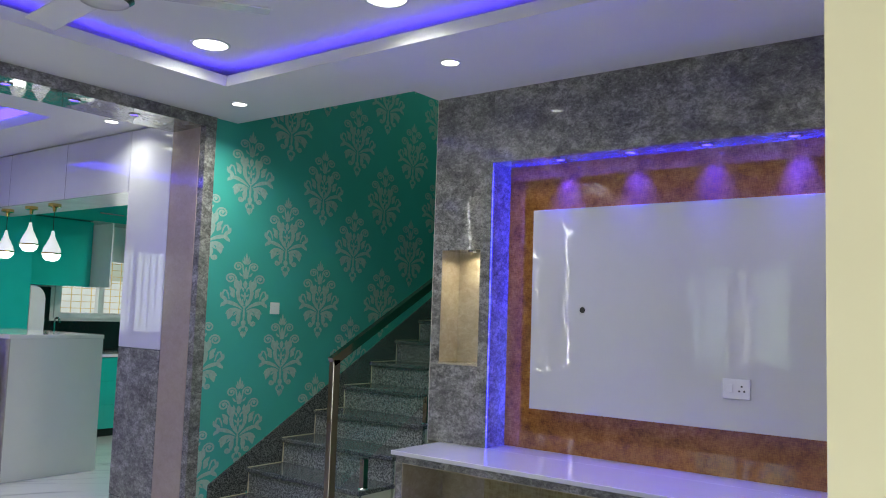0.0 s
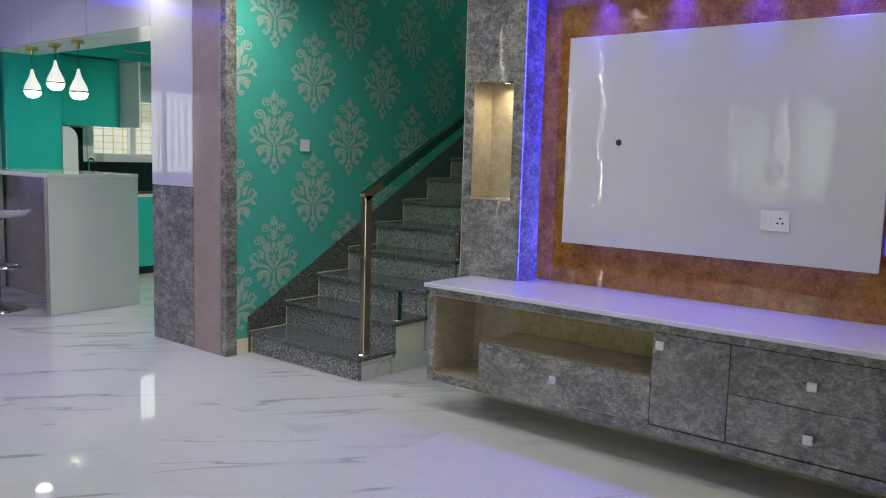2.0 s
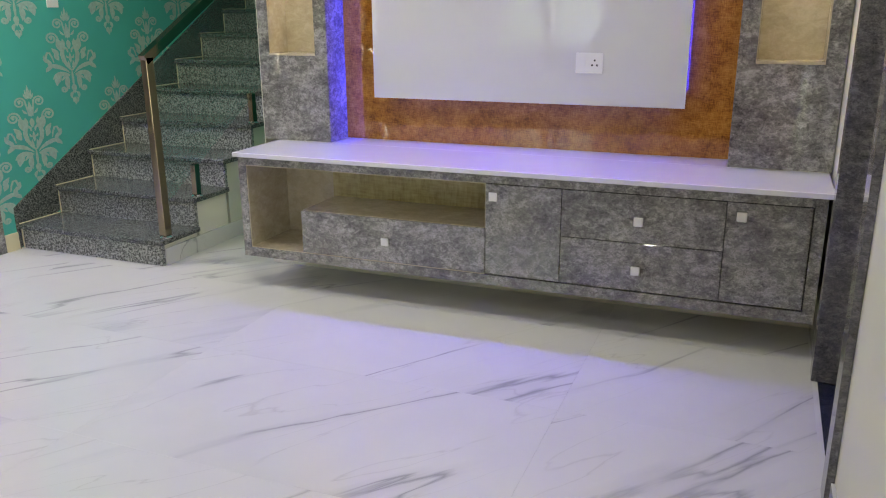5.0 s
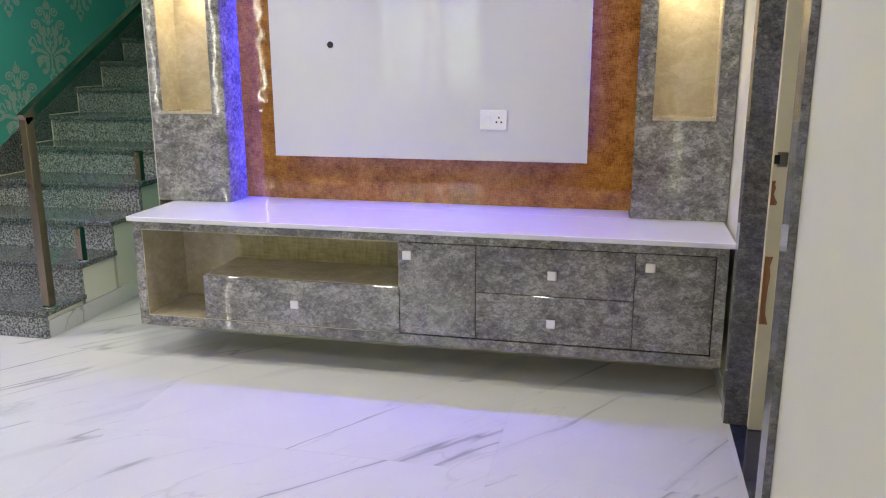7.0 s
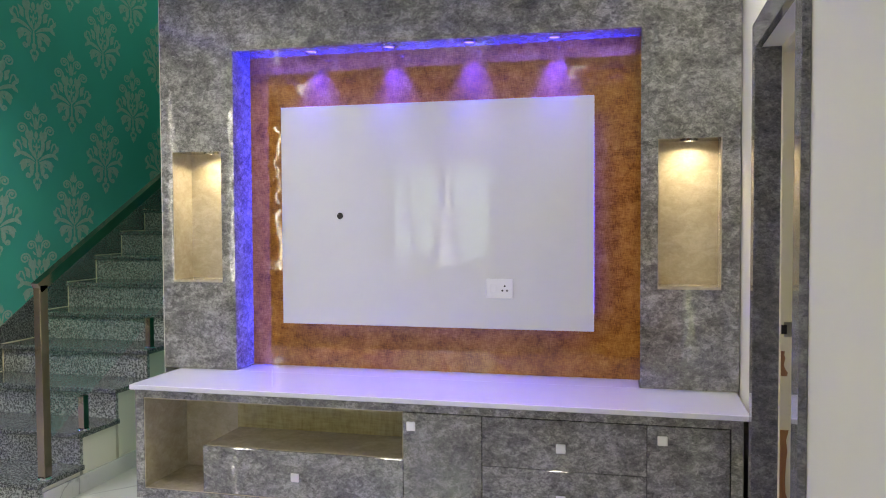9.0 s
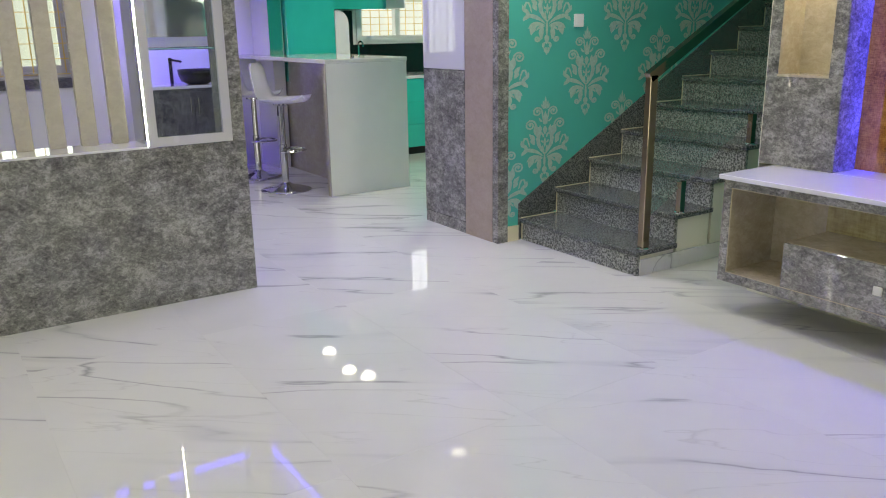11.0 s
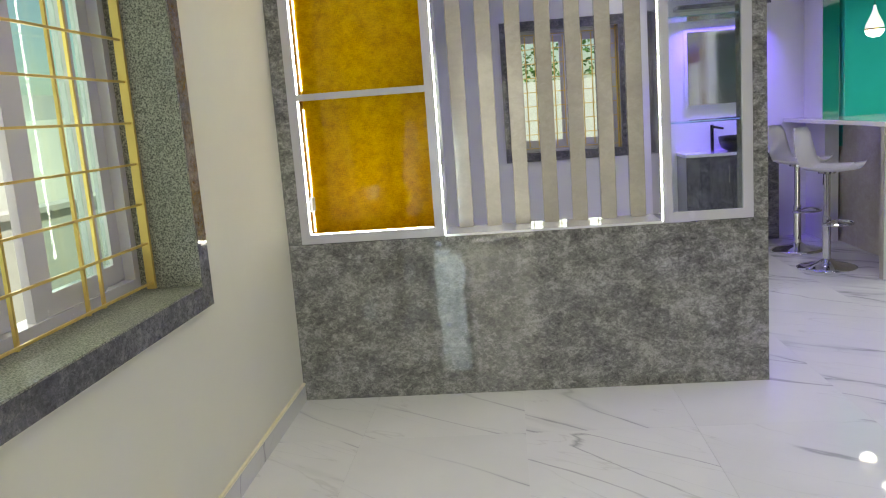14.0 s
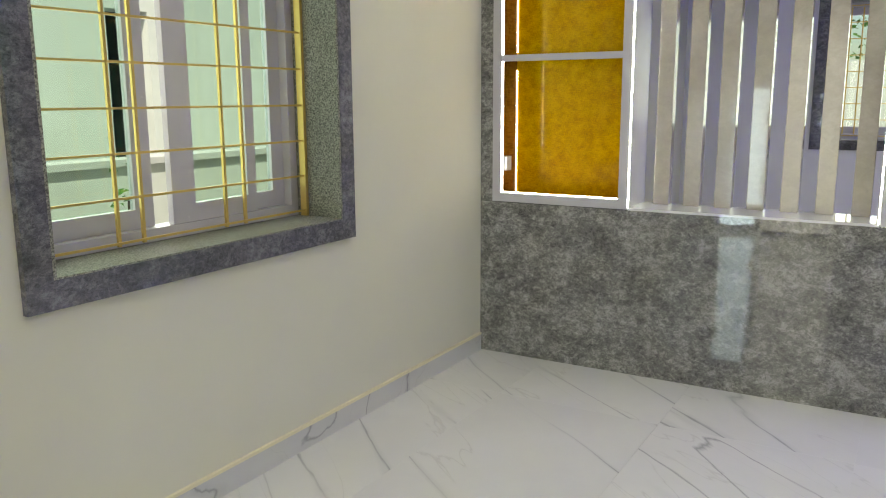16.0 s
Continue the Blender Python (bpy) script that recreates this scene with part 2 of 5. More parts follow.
for gloss in (M_BOARD, M_GLOSSW):
    gb = gloss.node_tree.nodes["Principled BSDF"]
    gloss.node_tree.links.remove(gb.inputs["Roughness"].links[0])
    gb.inputs["Roughness"].default_value = 0.015
    gb.inputs["Coat Roughness"].default_value = 0.01
M_BARW = plain("cream_white_gloss", (0.82, 0.82, 0.73), 0.08, var=0.015, bump_s=0.0, coat=0.3)
M_PVC = plain("white_pvc_frame", (0.80, 0.80, 0.82), 0.22, var=0.02, bump_s=0.0)
# White uPVC greyed: the shade on backlit sashes is put into the colour.
M_FRAME = plain("shaded_white_upvc", (0.56, 0.55, 0.58), 0.25, var=0.03, bump_s=0.0)
M_TEAL = plain("teal_wall_paper", (0.075, 0.47, 0.40), 0.48, var=0.05, scale=2.5, bump_s=0.08, grain=300)
M_TEALCAB = plain("teal_gloss_cabinet", (0.03, 0.50, 0.42), 0.12, var=0.03, bump_s=0.0)
M_SILVER = plain("silver_print", (0.41, 0.565, 0.505), 0.40, metal=0.1, var=0.12, scale=60)
M_RUST = linen_laminate("rust_orange_laminate", (0.16, 0.054, 0.010), (0.37, 0.152, 0.022), (0.54, 0.26, 0.045), rough=0.04)
M_AMBER = linen_laminate("amber_laminate", (0.50, 0.24, 0.004), (0.70, 0.385, 0.004), (0.84, 0.52, 0.010), rough=0.04, weave=420)
M_AMBER.node_tree.nodes["Principled BSDF"].inputs["Specular IOR Level"].default_value = 0.2
M_AMBER.node_tree.nodes["Principled BSDF"].inputs["Coat Weight"].default_value = 0.05
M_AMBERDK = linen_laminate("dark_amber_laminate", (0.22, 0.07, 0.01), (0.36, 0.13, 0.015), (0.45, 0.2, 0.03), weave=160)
M_BEIGE = stone_laminate("beige_marbled_laminate", (0.39, 0.335, 0.235), (0.47, 0.41, 0.30), (0.55, 0.495, 0.385), rough=0.22, fine_scale=16.0, light_amt=0.7, grain_amt=0.03)
M_SLAT = stone_laminate("pale_beige_slat_laminate", (0.41, 0.375, 0.315), (0.455, 0.42, 0.355), (0.51, 0.48, 0.41), rough=0.10, fine_scale=13.0, light_amt=0.7, grain_amt=0.02)
M_PINKBR = stone_laminate("dusky_brown_laminate", (0.37, 0.295, 0.24), (0.405, 0.325, 0.27), (0.44, 0.36, 0.30), rough=0.16, fine_scale=12.0, light_amt=0.75, grain_amt=0.03)
M_GRANITE = granite("dark_grey_granite", (0.016, 0.019, 0.019), (0.08, 0.089, 0.089), (0.25, 0.265, 0.26), 0.12, 110)
M_GRANRISER = granite("grey_granite_riser", (0.03, 0.033, 0.032), (0.185, 0.198, 0.19), (0.50, 0.52, 0.50), 0.28, 95)
M_SILL = granite("green_grey_granite", (0.05, 0.052, 0.042), (0.20, 0.20, 0.165), (0.38, 0.38, 0.32), 0.5, 165)
M_BLACKGR = plain("black_granite", (0.012, 0.012, 0.014), 0.08, var=0.2, scale=40)
M_BLUEFLOOR = stone_laminate("dark_blue_stone_floor", (0.004, 0.006, 0.02), (0.010, 0.014, 0.045), (0.05, 0.06, 0.12), rough=0.1)
M_GOLD = plain("gold_painted_steel", (0.72, 0.52, 0.16), 0.32, metal=0.55, var=0.05)
M_BRASS = plain("polished_brass", (0.78, 0.55, 0.20), 0.15, metal=1.0)
M_BRONZE = plain("bronze_tinted_steel", (0.24, 0.20, 0.15), 0.08, metal=1.0, var=0.1)
M_CHROME = plain("polished_steel", (0.62, 0.62, 0.63), 0.08, metal=1.0, var=0.03, bump_s=0.0)
M_KNOB = plain("satin_steel", (0.80, 0.80, 0.79), 0.34, metal=0.6, var=0.03, bump_s=0.0)
M_BLACK = plain("black_metal", (0.01, 0.01, 0.011), 0.3)
M_DOORWOOD = wood("red_brown_door_wood", (0.10, 0.025, 0.012), (0.24, 0.075, 0.035))
M_BAREWOOD = wood("bare_brown_wood", (0.22, 0.09, 0.03), (0.38, 0.19, 0.08))
M_GLASS = pane_glass("clear_sheet_glass", (0.94, 0.985, 0.96))
M_GREENGLASS = glass("green_edged_glass", (0.55, 0.86, 0.78))
M_MIRROR = plain("mirror_silvering", (0.9, 0.9, 0.9), 0.01, metal=1.0, var=0.0, bump_s=0.0)
M_LED_W = glow("white_led", (1.0, 0.98, 0.95), 9.0)
M_STRIP = glow("led_strip_white", (1.0, 0.98, 0.95), 36.0)
M_LED_WARM = glow("warm_led", (1.0, 0.9, 0.7), 9.0)
M_LED_B = glow("violet_led", (0.10, 0.06, 1.0), 7.0)
M_TRAYLED = glow("blue_violet_led_strip", (0.09, 0.05, 1.0), 7.0)
M_PEND = glow("opal_glass", (1.0, 0.98, 0.94), 9.0)
M_PENDCONE = glow("opal_glass_neck", (0.9, 0.9, 0.88), 0.9)
M_OLIVE = linen_laminate("olive_yellow_gloss_laminate", (0.30, 0.25, 0.10), (0.42, 0.36, 0.17), (0.50, 0.44, 0.24), rough=0.12, weave=90)
M_LEAF = plain("green_leaf", (0.11, 0.26, 0.05), 0.45, var=0.3, scale=20)
# The passage's shade is put into this plaster colour.
M_SHADEPL = plain("shaded_passage_plaster", (0.17, 0.20, 0.19), 0.8, var=0.35, scale=5)
M_CLEARWIN = pane_glass("clear_window_glass", (0.93, 0.96, 0.93))
M_WINGLASS = pane_glass("green_tinted_window_glass", (0.80, 0.90, 0.84))
M_SOIL = plain("earth", (0.10, 0.07, 0.05), 0.9, var=0.3, scale=8)
M_OUTWALL = plain("white_outside_wall", (0.86, 0.88, 0.85), 0.8, var=0.05, scale=3, bump_s=0.3, grain=40)

# ---- mesh helpers ----


def box(bm, x0, x1, y0, y1, z0, z1, bev=0.0, seg=1):
    g = bmesh.ops.create_cube(bm, size=1.0)
    vs = g["verts"]
    bmesh.ops.scale(bm, vec=(x1 - x0, y1 - y0, z1 - z0), verts=vs)
    bmesh.ops.translate(bm, vec=((x0 + x1) / 2, (y0 + y1) / 2, (z0 + z1) / 2), verts=vs)
    if bev:
        es = list({e for v in vs for e in v.link_edges})
        bmesh.ops.bevel(bm, geom=es, offset=bev, segments=seg, affect='EDGES', profile=0.5)
    return bm


def boxes(*specs, bev=0.0):
    bm = bmesh.new()
    for s in specs:
        box(bm, *s, bev=bev)
    return bm


def rod(bm, a, b, r, seg=12, r2=None):
    a, b = Vector(a), Vector(b)
    d = b - a
    g = bmesh.ops.create_cone(bm, cap_ends=True, segments=seg, radius1=r, radius2=r if r2 is None else r2, depth=d.length)
    m = Matrix.Translation((a + b) / 2) @ d.to_track_quat('Z', 'Y').to_matrix().to_4x4()
    bmesh.ops.transform(bm, matrix=m, verts=g["verts"])
    return bm


def lathe(profile, seg=32, cx=0.0, cy=0.0, cz=0.0):
    """A turned shape from (radius, height) pairs."""
    bm = bmesh.new()
    rings = []
    for r, z in profile:
        if r < 1e-5:
            rings.append([bm.verts.new((cx, cy, cz + z))])
        else:
            rings.append([bm.verts.new((cx + r * math.cos(2 * math.pi * i / seg), cy + r * math.sin(2 * math.pi * i / seg), cz + z)) for i in range(seg)])
    for a, b in zip(rings, rings[1:]):
        for i in range(seg):
            j = (i + 1) % seg
            if len(a) == 1 and len(b) > 1:
                bm.faces.new((a[0], b[j], b[i]))
            elif len(b) == 1 and len(a) > 1:
                bm.faces.new((a[i], a[j], b[0]))
            elif len(a) > 1:
                bm.faces.new((a[i], a[j], b[j], b[i]))
    bmesh.ops.recalc_face_normals(bm, faces=bm.faces)
    return bm


def mesh_of(name, bm, material, smooth=False):
    me = bpy.data.meshes.new(name)
    bm.to_mesh(me)
    bm.free()
    me.materials.append(material)
    if smooth:
        for p in me.polygons:
            p.use_smooth = True
    return me


def part(name, bm, material, parent=None, label="", smooth=False):
    ob = new(name, mesh_of(name, bm, material, smooth))
    if parent is not None:
        ob.parent = parent
        ob.matrix_parent_inverse = parent.matrix_basis.inverted()
    if label:
        ob["label"] = label
    return ob


def thing(name, at, label, category, group="", kind=""):
    ob = new(name)
    ob.empty_display_size = 0.05
    ob.matrix_basis = Matrix.Translation(at)
    return tagged(ob, label, category, group, kind)


def structure(name, bm, material, label, category):
    return tagged(part(name, bm, material), label, category, "", "structure")

# ---- large structure ----
CEIL = 2.87
TVY = 3.985
GREENX = -4.81
RIGHTX = -0.16
WINY = -0.85
BACKX = -9.3

# ground slab under the tiles, and the ground outside
structure("ground", boxes((-60, 60, -60, 60, -0.40, -0.20)), M_SOIL, "bare brown earth around the house", "ground")
floor = structure("floor", boxes((BACKX, RIGHTX, WINY, TVY, -0.2, -0.0015), (BACKX, GREENX, TVY, 7.2, -0.2, -0.0015), (GREENX, RIGHTX, TVY, 4.3, -0.2, -0.0015), (-3.69, -3.13, 4.3, 7.2, -0.2, -0.0015)), M_JOINT, "polished white floor tiles with grey veins", "floor")
structure("bedroom_floor", boxes((RIGHTX + 0.0, 2.4, 2.2, TVY, -0.2, -0.004)), M_BLUEFLOOR, "dark blue polished stone floor behind the doorway", "floor")
structure("entrance_floor", boxes((RIGHTX, 3.0, -2.6, 2.1, -0.2, -0.005)), M_SILL, "granite floor of the entrance porch", "floor")

# right wall with the main doorway and the bedroom doorway
structure("wall_east", boxes(
    (RIGHTX, 0.09, -1.10, -0.72, 0, CEIL), (RIGHTX, 0.09, -0.72, 0.66, 2.18, CEIL),
    (RIGHTX, 0.09, 0.66, 2.56, 0, CEIL), (RIGHTX, 0.09, 2.56, 3.39, 2.19, CEIL), (RIGHTX, 0.09, 3.39, 4.45, 0, CEIL)), M_CREAM,
    "plain cream painted wall with two doorways", "wall")
structure("bedroom_wall", boxes((2.4, 2.5, 2.1, 4.2, 0, 2.87), (0.09, 2.5, 4.15, 4.25, 0, 2.87), (0.09, 2.5, 2.1, 2.2, 0, 2.87), (0.09, 2.5, 2.1, 4.25, 2.87, 2.95)), M_CREAM,
    "cream walls of the dark room behind", "wall")
# window wall
structure("wall_south", boxes(
    (BACKX, -3.56, WINY - 0.30, WINY, 0, 3.1), (-3.56, -2.20, WINY - 0.30, WINY, 0, 0.95), (-3.56, -2.20, WINY - 0.30, WINY, 2.25, 3.1),
    (-2.20, RIGHTX, WINY - 0.30, WINY, 0, 3.1)), M_CREAM, "cream painted wall with one window", "wall")
# wall behind the television unit
structure("wall_north", boxes((-3.13, RIGHTX, 4.30, 4.45, 0, CEIL), (-3.13, RIGHTX, TVY + 0.003, 4.30, 0, 0.70), (-3.13, -3.125, TVY + 0.003, 4.30, 0.70, CEIL)), M_CREAM, "wall behind the television panel", "wall")
# patterned stair wall
wall_west = structure("wall_west", boxes((GREENX - 0.1, GREENX, 3.545, 7.2, 0, 5.2)), M_TEAL, "teal papered stair wall with silver damask print", "wall")
# Last four boxes are out of view, added to keep sun from leaking in.
structure("stairwell_wall", boxes((GREENX, -2.9, 7.2, 7.3, 0, 5.2), (-3.13, -3.03, 4.45, 7.2, 0, 5.2), (GREENX, -2.9, 4.2, 4.3, CEIL + 0.25, 5.2), (-3.12, -3.03, 3.66, 4.2, CEIL + 0.05, 5.2), (-3.12, -3.03, 4.2, 4.3, CEIL + 0.05, CEIL + 0.25), (-3.12, -3.03, 4.3, 4.45, CEIL + 0.001, 5.2), (GREENX, -3.12, 3.55, 3.655, 3.1, 5.2)), M_TEAL, "teal painted walls of the stairwell", "wall")
structure("stairwell_ceiling", boxes((GREENX - 0.1, -2.9, 3.5, 7.3, 5.2, 5.3)), M_WHITE, "white ceiling over the stairs", "ceiling")

# dining side walls
structure("wall_back", boxes(
    (BACKX - 0.25, BACKX, WINY - 0.3, 0.45, 0, 3.1), (BACKX - 0.25, BACKX, 0.45, 1.60, 0, 1.05), (BACKX - 0.25, BACKX, 0.45, 1.60, 2.33, 3.1),
    (BACKX - 0.25, BACKX, 1.60, 4.75, 0, 3.1), (BACKX - 0.25, BACKX, 4.75, 5.90, 0, 1.33), (BACKX - 0.25, BACKX, 4.75, 5.90, 2.1, 3.1), (BACKX - 0.25, BACKX, 5.90, 7.3, 0, 3.1)), M_WHITE,
    "white painted wall with two windows", "wall")
structure("kitchen_wall", boxes((BACKX, GREENX - 0.1, 7.2, 7.3, 0, 3.1)), M_TEALCAB, "teal kitchen wall", "wall")
structure("kitchen_front_wall", boxes((BACKX, -8.79, 3.47, 3.60, 0, CEIL)), M_WHITE, "white wall beside the kitchen counter", "wall")
structure("stair_side_wall", boxes((GREENX - 0.38, GREENX - 0.1, 3.545, 7.2, 0, CEIL)), M_TEALCAB, "teal wall between kitchen and stairs", "wall")

# ceilings
COVE = (-4.07, -0.75, 0.05, 3.06)
UP = 3.0
structure("ceiling", boxes(
    (GREENX, RIGHTX, COVE[3], 3.74, CEIL, CEIL + 0.05), (-3.13, RIGHTX, 3.74, TVY + 0.32, CEIL, CEIL + 0.05),
    (GREENX, RIGHTX, WINY, COVE[2], CEIL, CEIL + 0.05),
    (GREENX, COVE[0], COVE[2], COVE[3], CEIL, CEIL + 0.05), (COVE[1], RIGHTX, COVE[2], COVE[3], CEIL, CEIL + 0.05),
    (GREENX - 0.004, RIGHTX, WINY, 3.74, UP, UP + 0.1),
    (GREENX, RIGHTX, 3.70, 3.74, CEIL + 0.05, UP), (GREENX, RIGHTX, WINY, WINY + 0.03, CEIL + 0.05, UP),
    (GREENX, GREENX + 0.03, WINY + 0.03, 3.70, CEIL + 0.05, UP), (RIGHTX - 0.03, RIGHTX, WINY + 0.03, 3.70, CEIL + 0.05, UP),
    (GREENX, RIGHTX, 3.66, 3.74, UP + 0.1, 3.4)), M_WHITE, "white dropped ceiling with a lit cove", "ceiling")
structure("cove_lip", boxes(
    (COVE[0], COVE[1], COVE[3] + 0.0005, COVE[3] + 0.015, CEIL + 0.05, CEIL + 0.066), (COVE[0], COVE[1], COVE[2] - 0.015, COVE[2] - 0.0005, CEIL + 0.05, CEIL + 0.066),
    (COVE[0] - 0.015, COVE[0] - 0.0005, COVE[2], COVE[3], CEIL + 0.05, CEIL + 0.066), (COVE[1] + 0.0005, COVE[1] + 0.015, COVE[2], COVE[3], CEIL + 0.05, CEIL + 0.066)), M_WHITE,
    "white plaster lip of the ceiling cove", "ceiling trim")
structure("dining_ceiling", boxes(
    (BACKX, -4.812, WINY, 0.3, CEIL, CEIL + 0.2), (BACKX, -4.912, 2.9, 7.2, CEIL, CEIL + 0.2), (BACKX, -8.2, 0.3, 2.9, CEIL, CEIL + 0.2), (-5.9, -4.812, 0.3, 2.9, CEIL, CEIL + 0.2),
    (BACKX, -4.912, WINY, 7.2, CEIL + 0.2, CEIL + 0.3), (-4.912, -4.812, 2.9, 3.544, CEIL, CEIL + 0.3)), M_WHITE, "white dining room ceiling with a raised tray", "ceiling")

# cove LED strips (wall of light hidden behind the lip)
cx, cy = (COVE[0] + COVE[1]) / 2, (COVE[2] + COVE[3]) / 2
for at, tgt, lx, ly in (
        ((cx, COVE[3] + 0.05, CEIL + 0.056), (cx, COVE[3] + 0.04, UP), COVE[1] - COVE[0], 0.02),
        ((cx, COVE[2] - 0.05, CEIL + 0.056), (cx, COVE[2] - 0.04, UP), COVE[1] - COVE[0], 0.02)):
    area_lamp("cove_led_strip", look(at, tgt), lx, ly, 4, BLUE)
for at, tgt, lx, ly in (
        ((COVE[0] - 0.05, cy, CEIL + 0.056), (COVE[0] - 0.04, cy, UP), 0.02, COVE[3] - COVE[2]),
        ((COVE[1] + 0.05, cy, CEIL + 0.056), (COVE[1] + 0.04, cy, UP), 0.02, COVE[3] - COVE[2])):
    area_lamp("cove_led_strip", look(at, tgt), ly, lx, 4, BLUE)

# portal beam over the opening and the pillar at its end
structure("portal_beam", boxes((-5.20, GREENX + 0.015, 1.70, 3.545, 2.79, CEIL)), M_GREY, "grey stone laminate beam over the wide opening", "beam")
structure("portal_pillar", boxes((-4.86, GREENX + 0.012, 3.457, 3.545, 0, 2.79)), M_GREY, "grey laminate pillar edge beside the stairs", "pillar")
structure("portal_reveal", boxes((-5.185, -4.86, 3.453, 3.545, 0, 2.79)), M_PINKBR, "dusky brown laminate lining of the opening", "pillar")

# bedroom door trim
structure("door_trim", boxes((-0.185, RIGHTX - 0.001, 2.46, 2.56, 0, 2.29), (-0.185, RIGHTX - 0.001, 3.39, 3.47, 0, 2.29), (-0.185, RIGHTX - 0.001, 2.56, 3.39, 2.19, 2.29),
    (-0.184, -0.09, 3.386, 3.3895, 0, 2.19)), M_GREYDK, "dark grey laminate trim round the bedroom door", "door trim")
structure("door_frame", boxes((-0.09, 0.0, 3.352, 3.389, 0, 2.19), (-0.09, 0.0, 2.561, 2.59, 0, 2.19), (-0.09, 0.0, 2.59, 3.352, 2.16, 2.189)), M_JAMB, "pale yellow painted wooden door frame", "door frame")
structure("strike_plate", boxes((-0.078, -0.040, 3.3495, 3.3515, 1.095, 1.15)), M_CHROME, "small steel strike plate on the door frame", "door fitting")
structure("latch_hole", boxes((-0.088, -0.068, 3.3480, 3.3494, 1.105, 1.14)), M_BLACK, "dark latch hole in the strike plate", "door fitting")
peel = random.Random(4)
for z0, z1, x0, x1 in ((0.945, 1.04, -0.088, -0.066), (0.46, 0.74, -0.088, -0.058)):
    bm = bmesh.new()
    rim = [(x0, z0 + (z1 - z0) * k / 7) for k in range(8)] + [(x1 + peel.uniform(-0.012, 0.004), z1 - (z1 - z0) * k / 7) for k in range(8)]
    f = bm.faces.new([bm.verts.new((x, 3.3516, z)) for x, z in rim])
    ex = bmesh.ops.extrude_face_region(bm, geom=[f])
    bmesh.ops.translate(bm, verts=[q for q in ex["geom"] if isinstance(q, bmesh.types.BMVert)], vec=(0, -0.0012, 0))
    bmesh.ops.recalc_face_normals(bm, faces=bm.faces)
    structure("bare_wood_patch", bm, M_BAREWOOD, "bare brown patch where paint peeled", "door fitting")
structure("main_door_frame", boxes((RIGHTX - 0.002, 0.094, 0.625, 0.66, 0, 2.18), (RIGHTX - 0.004, 0.094, -0.719, -0.69, 0, 2.18), (RIGHTX - 0.002, 0.094, -0.69, 0.625, 2.15, 2.179)), M_JAMB,
    "pale yellow painted frame of the main door", "door frame")

# skirting
structure("baseboard", boxes(
    (-4.86, RIGHTX - 0.26, WINY, WINY + 0.012, 0, 0.095),
    (RIGHTX - 0.012, RIGHTX, 0.64, 2.45, 0, 0.095), (RIGHTX - 0.012, RIGHTX, 3.49, TVY, 0, 0.095)), M_MARBLE, "grey white marble skirting", "baseboard")
structure("baseboard_cap", boxes((-4.86, RIGHTX - 0.26, WINY, WINY + 0.014, 0.095, 0.108)), M_JAMB, "cream edge strip on the skirting", "baseboard")
structure("baseboard_stairs", boxes((GREENX - 0.002, GREENX + 0.012, 3.547, 3.66, 0, 0.11)), M_JAMB, "cream skirting block beside the stairs", "baseboard")

# ---- television wall ----
tv_wall = thing("tv_wall_panelling", (-1.65, TVY, 0.75), "grey stone laminate panelling with niches around a recess", "wall panelling", kind="structure")
part("pillar_panel", boxes((-3.124, -3.06, TVY, 4.3, 0.744, CEIL), (-2.77, -2.695, TVY, 4.3, 0.744, CEIL), (-3.06, -2.77, TVY, 4.3, 0.744, 1.215), (-3.06, -2.77, TVY, 4.3, 1.91, CEIL)), M_GREY, tv_wall)
part("pillar_panel", boxes((-0.605, -0.527, TVY, 4.3, 0.744, CEIL), (-0.245, RIGHTX - 0.004, TVY, 4.3, 0.744, CEIL), (-0.527, -0.245, TVY, 4.3, 0.744, 1.22), (-0.527, -0.245, TVY, 4.3, 1.91, CEIL)), M_GREY, tv_wall)
part("header_panel", boxes((-2.695, -0.605, TVY, 4.3, 2.43, CEIL)), M_GREY, tv_wall)
for x0, x1 in ((-3.06, -2.77), (-0.527, -0.245)):
    part("niche_lining", boxes((x0, x1, 4.17, 4.18, 1.215, 1.91), (x0, x0 + 0.004, TVY + 0.004, 4.17, 1.215, 1.91), (x1 - 0.004, x1, TVY + 0.004, 4.17, 1.215, 1.91),
        (x0, x1, TVY - 0.004, 4.17, 1.212, 1.224)), M_BEIGE, tv_wall, "beige marbled niche lining")
part("recess_back", boxes((-2.695, -0.605, 4.185, 4.195, 0.743, 2.43)), M_RUST, tv_wall, "rust orange woven-look back panel")
tv_board = thing("tv_backboard", (-1.65, 4.10, 0.99), "white gloss board for a television, lit from behind", "wall board")
part("board", boxes((-2.475, -0.825, 4.098, 4.118, 0.988, 2.142), bev=0.002), M_BOARD, tv_board)
part("spacer", boxes((-2.25, -1.05, 4.118, 4.185, 1.2, 1.95)), M_BLACK, tv_board)
bm = bmesh.new()
rod(bm, (-2.143, 4.0965, 1.563), (-2.143, 4.0975, 1.563), 0.017, 20)
part("cable_hole", bm, M_BLACK, tv_board, "round black cable hole")

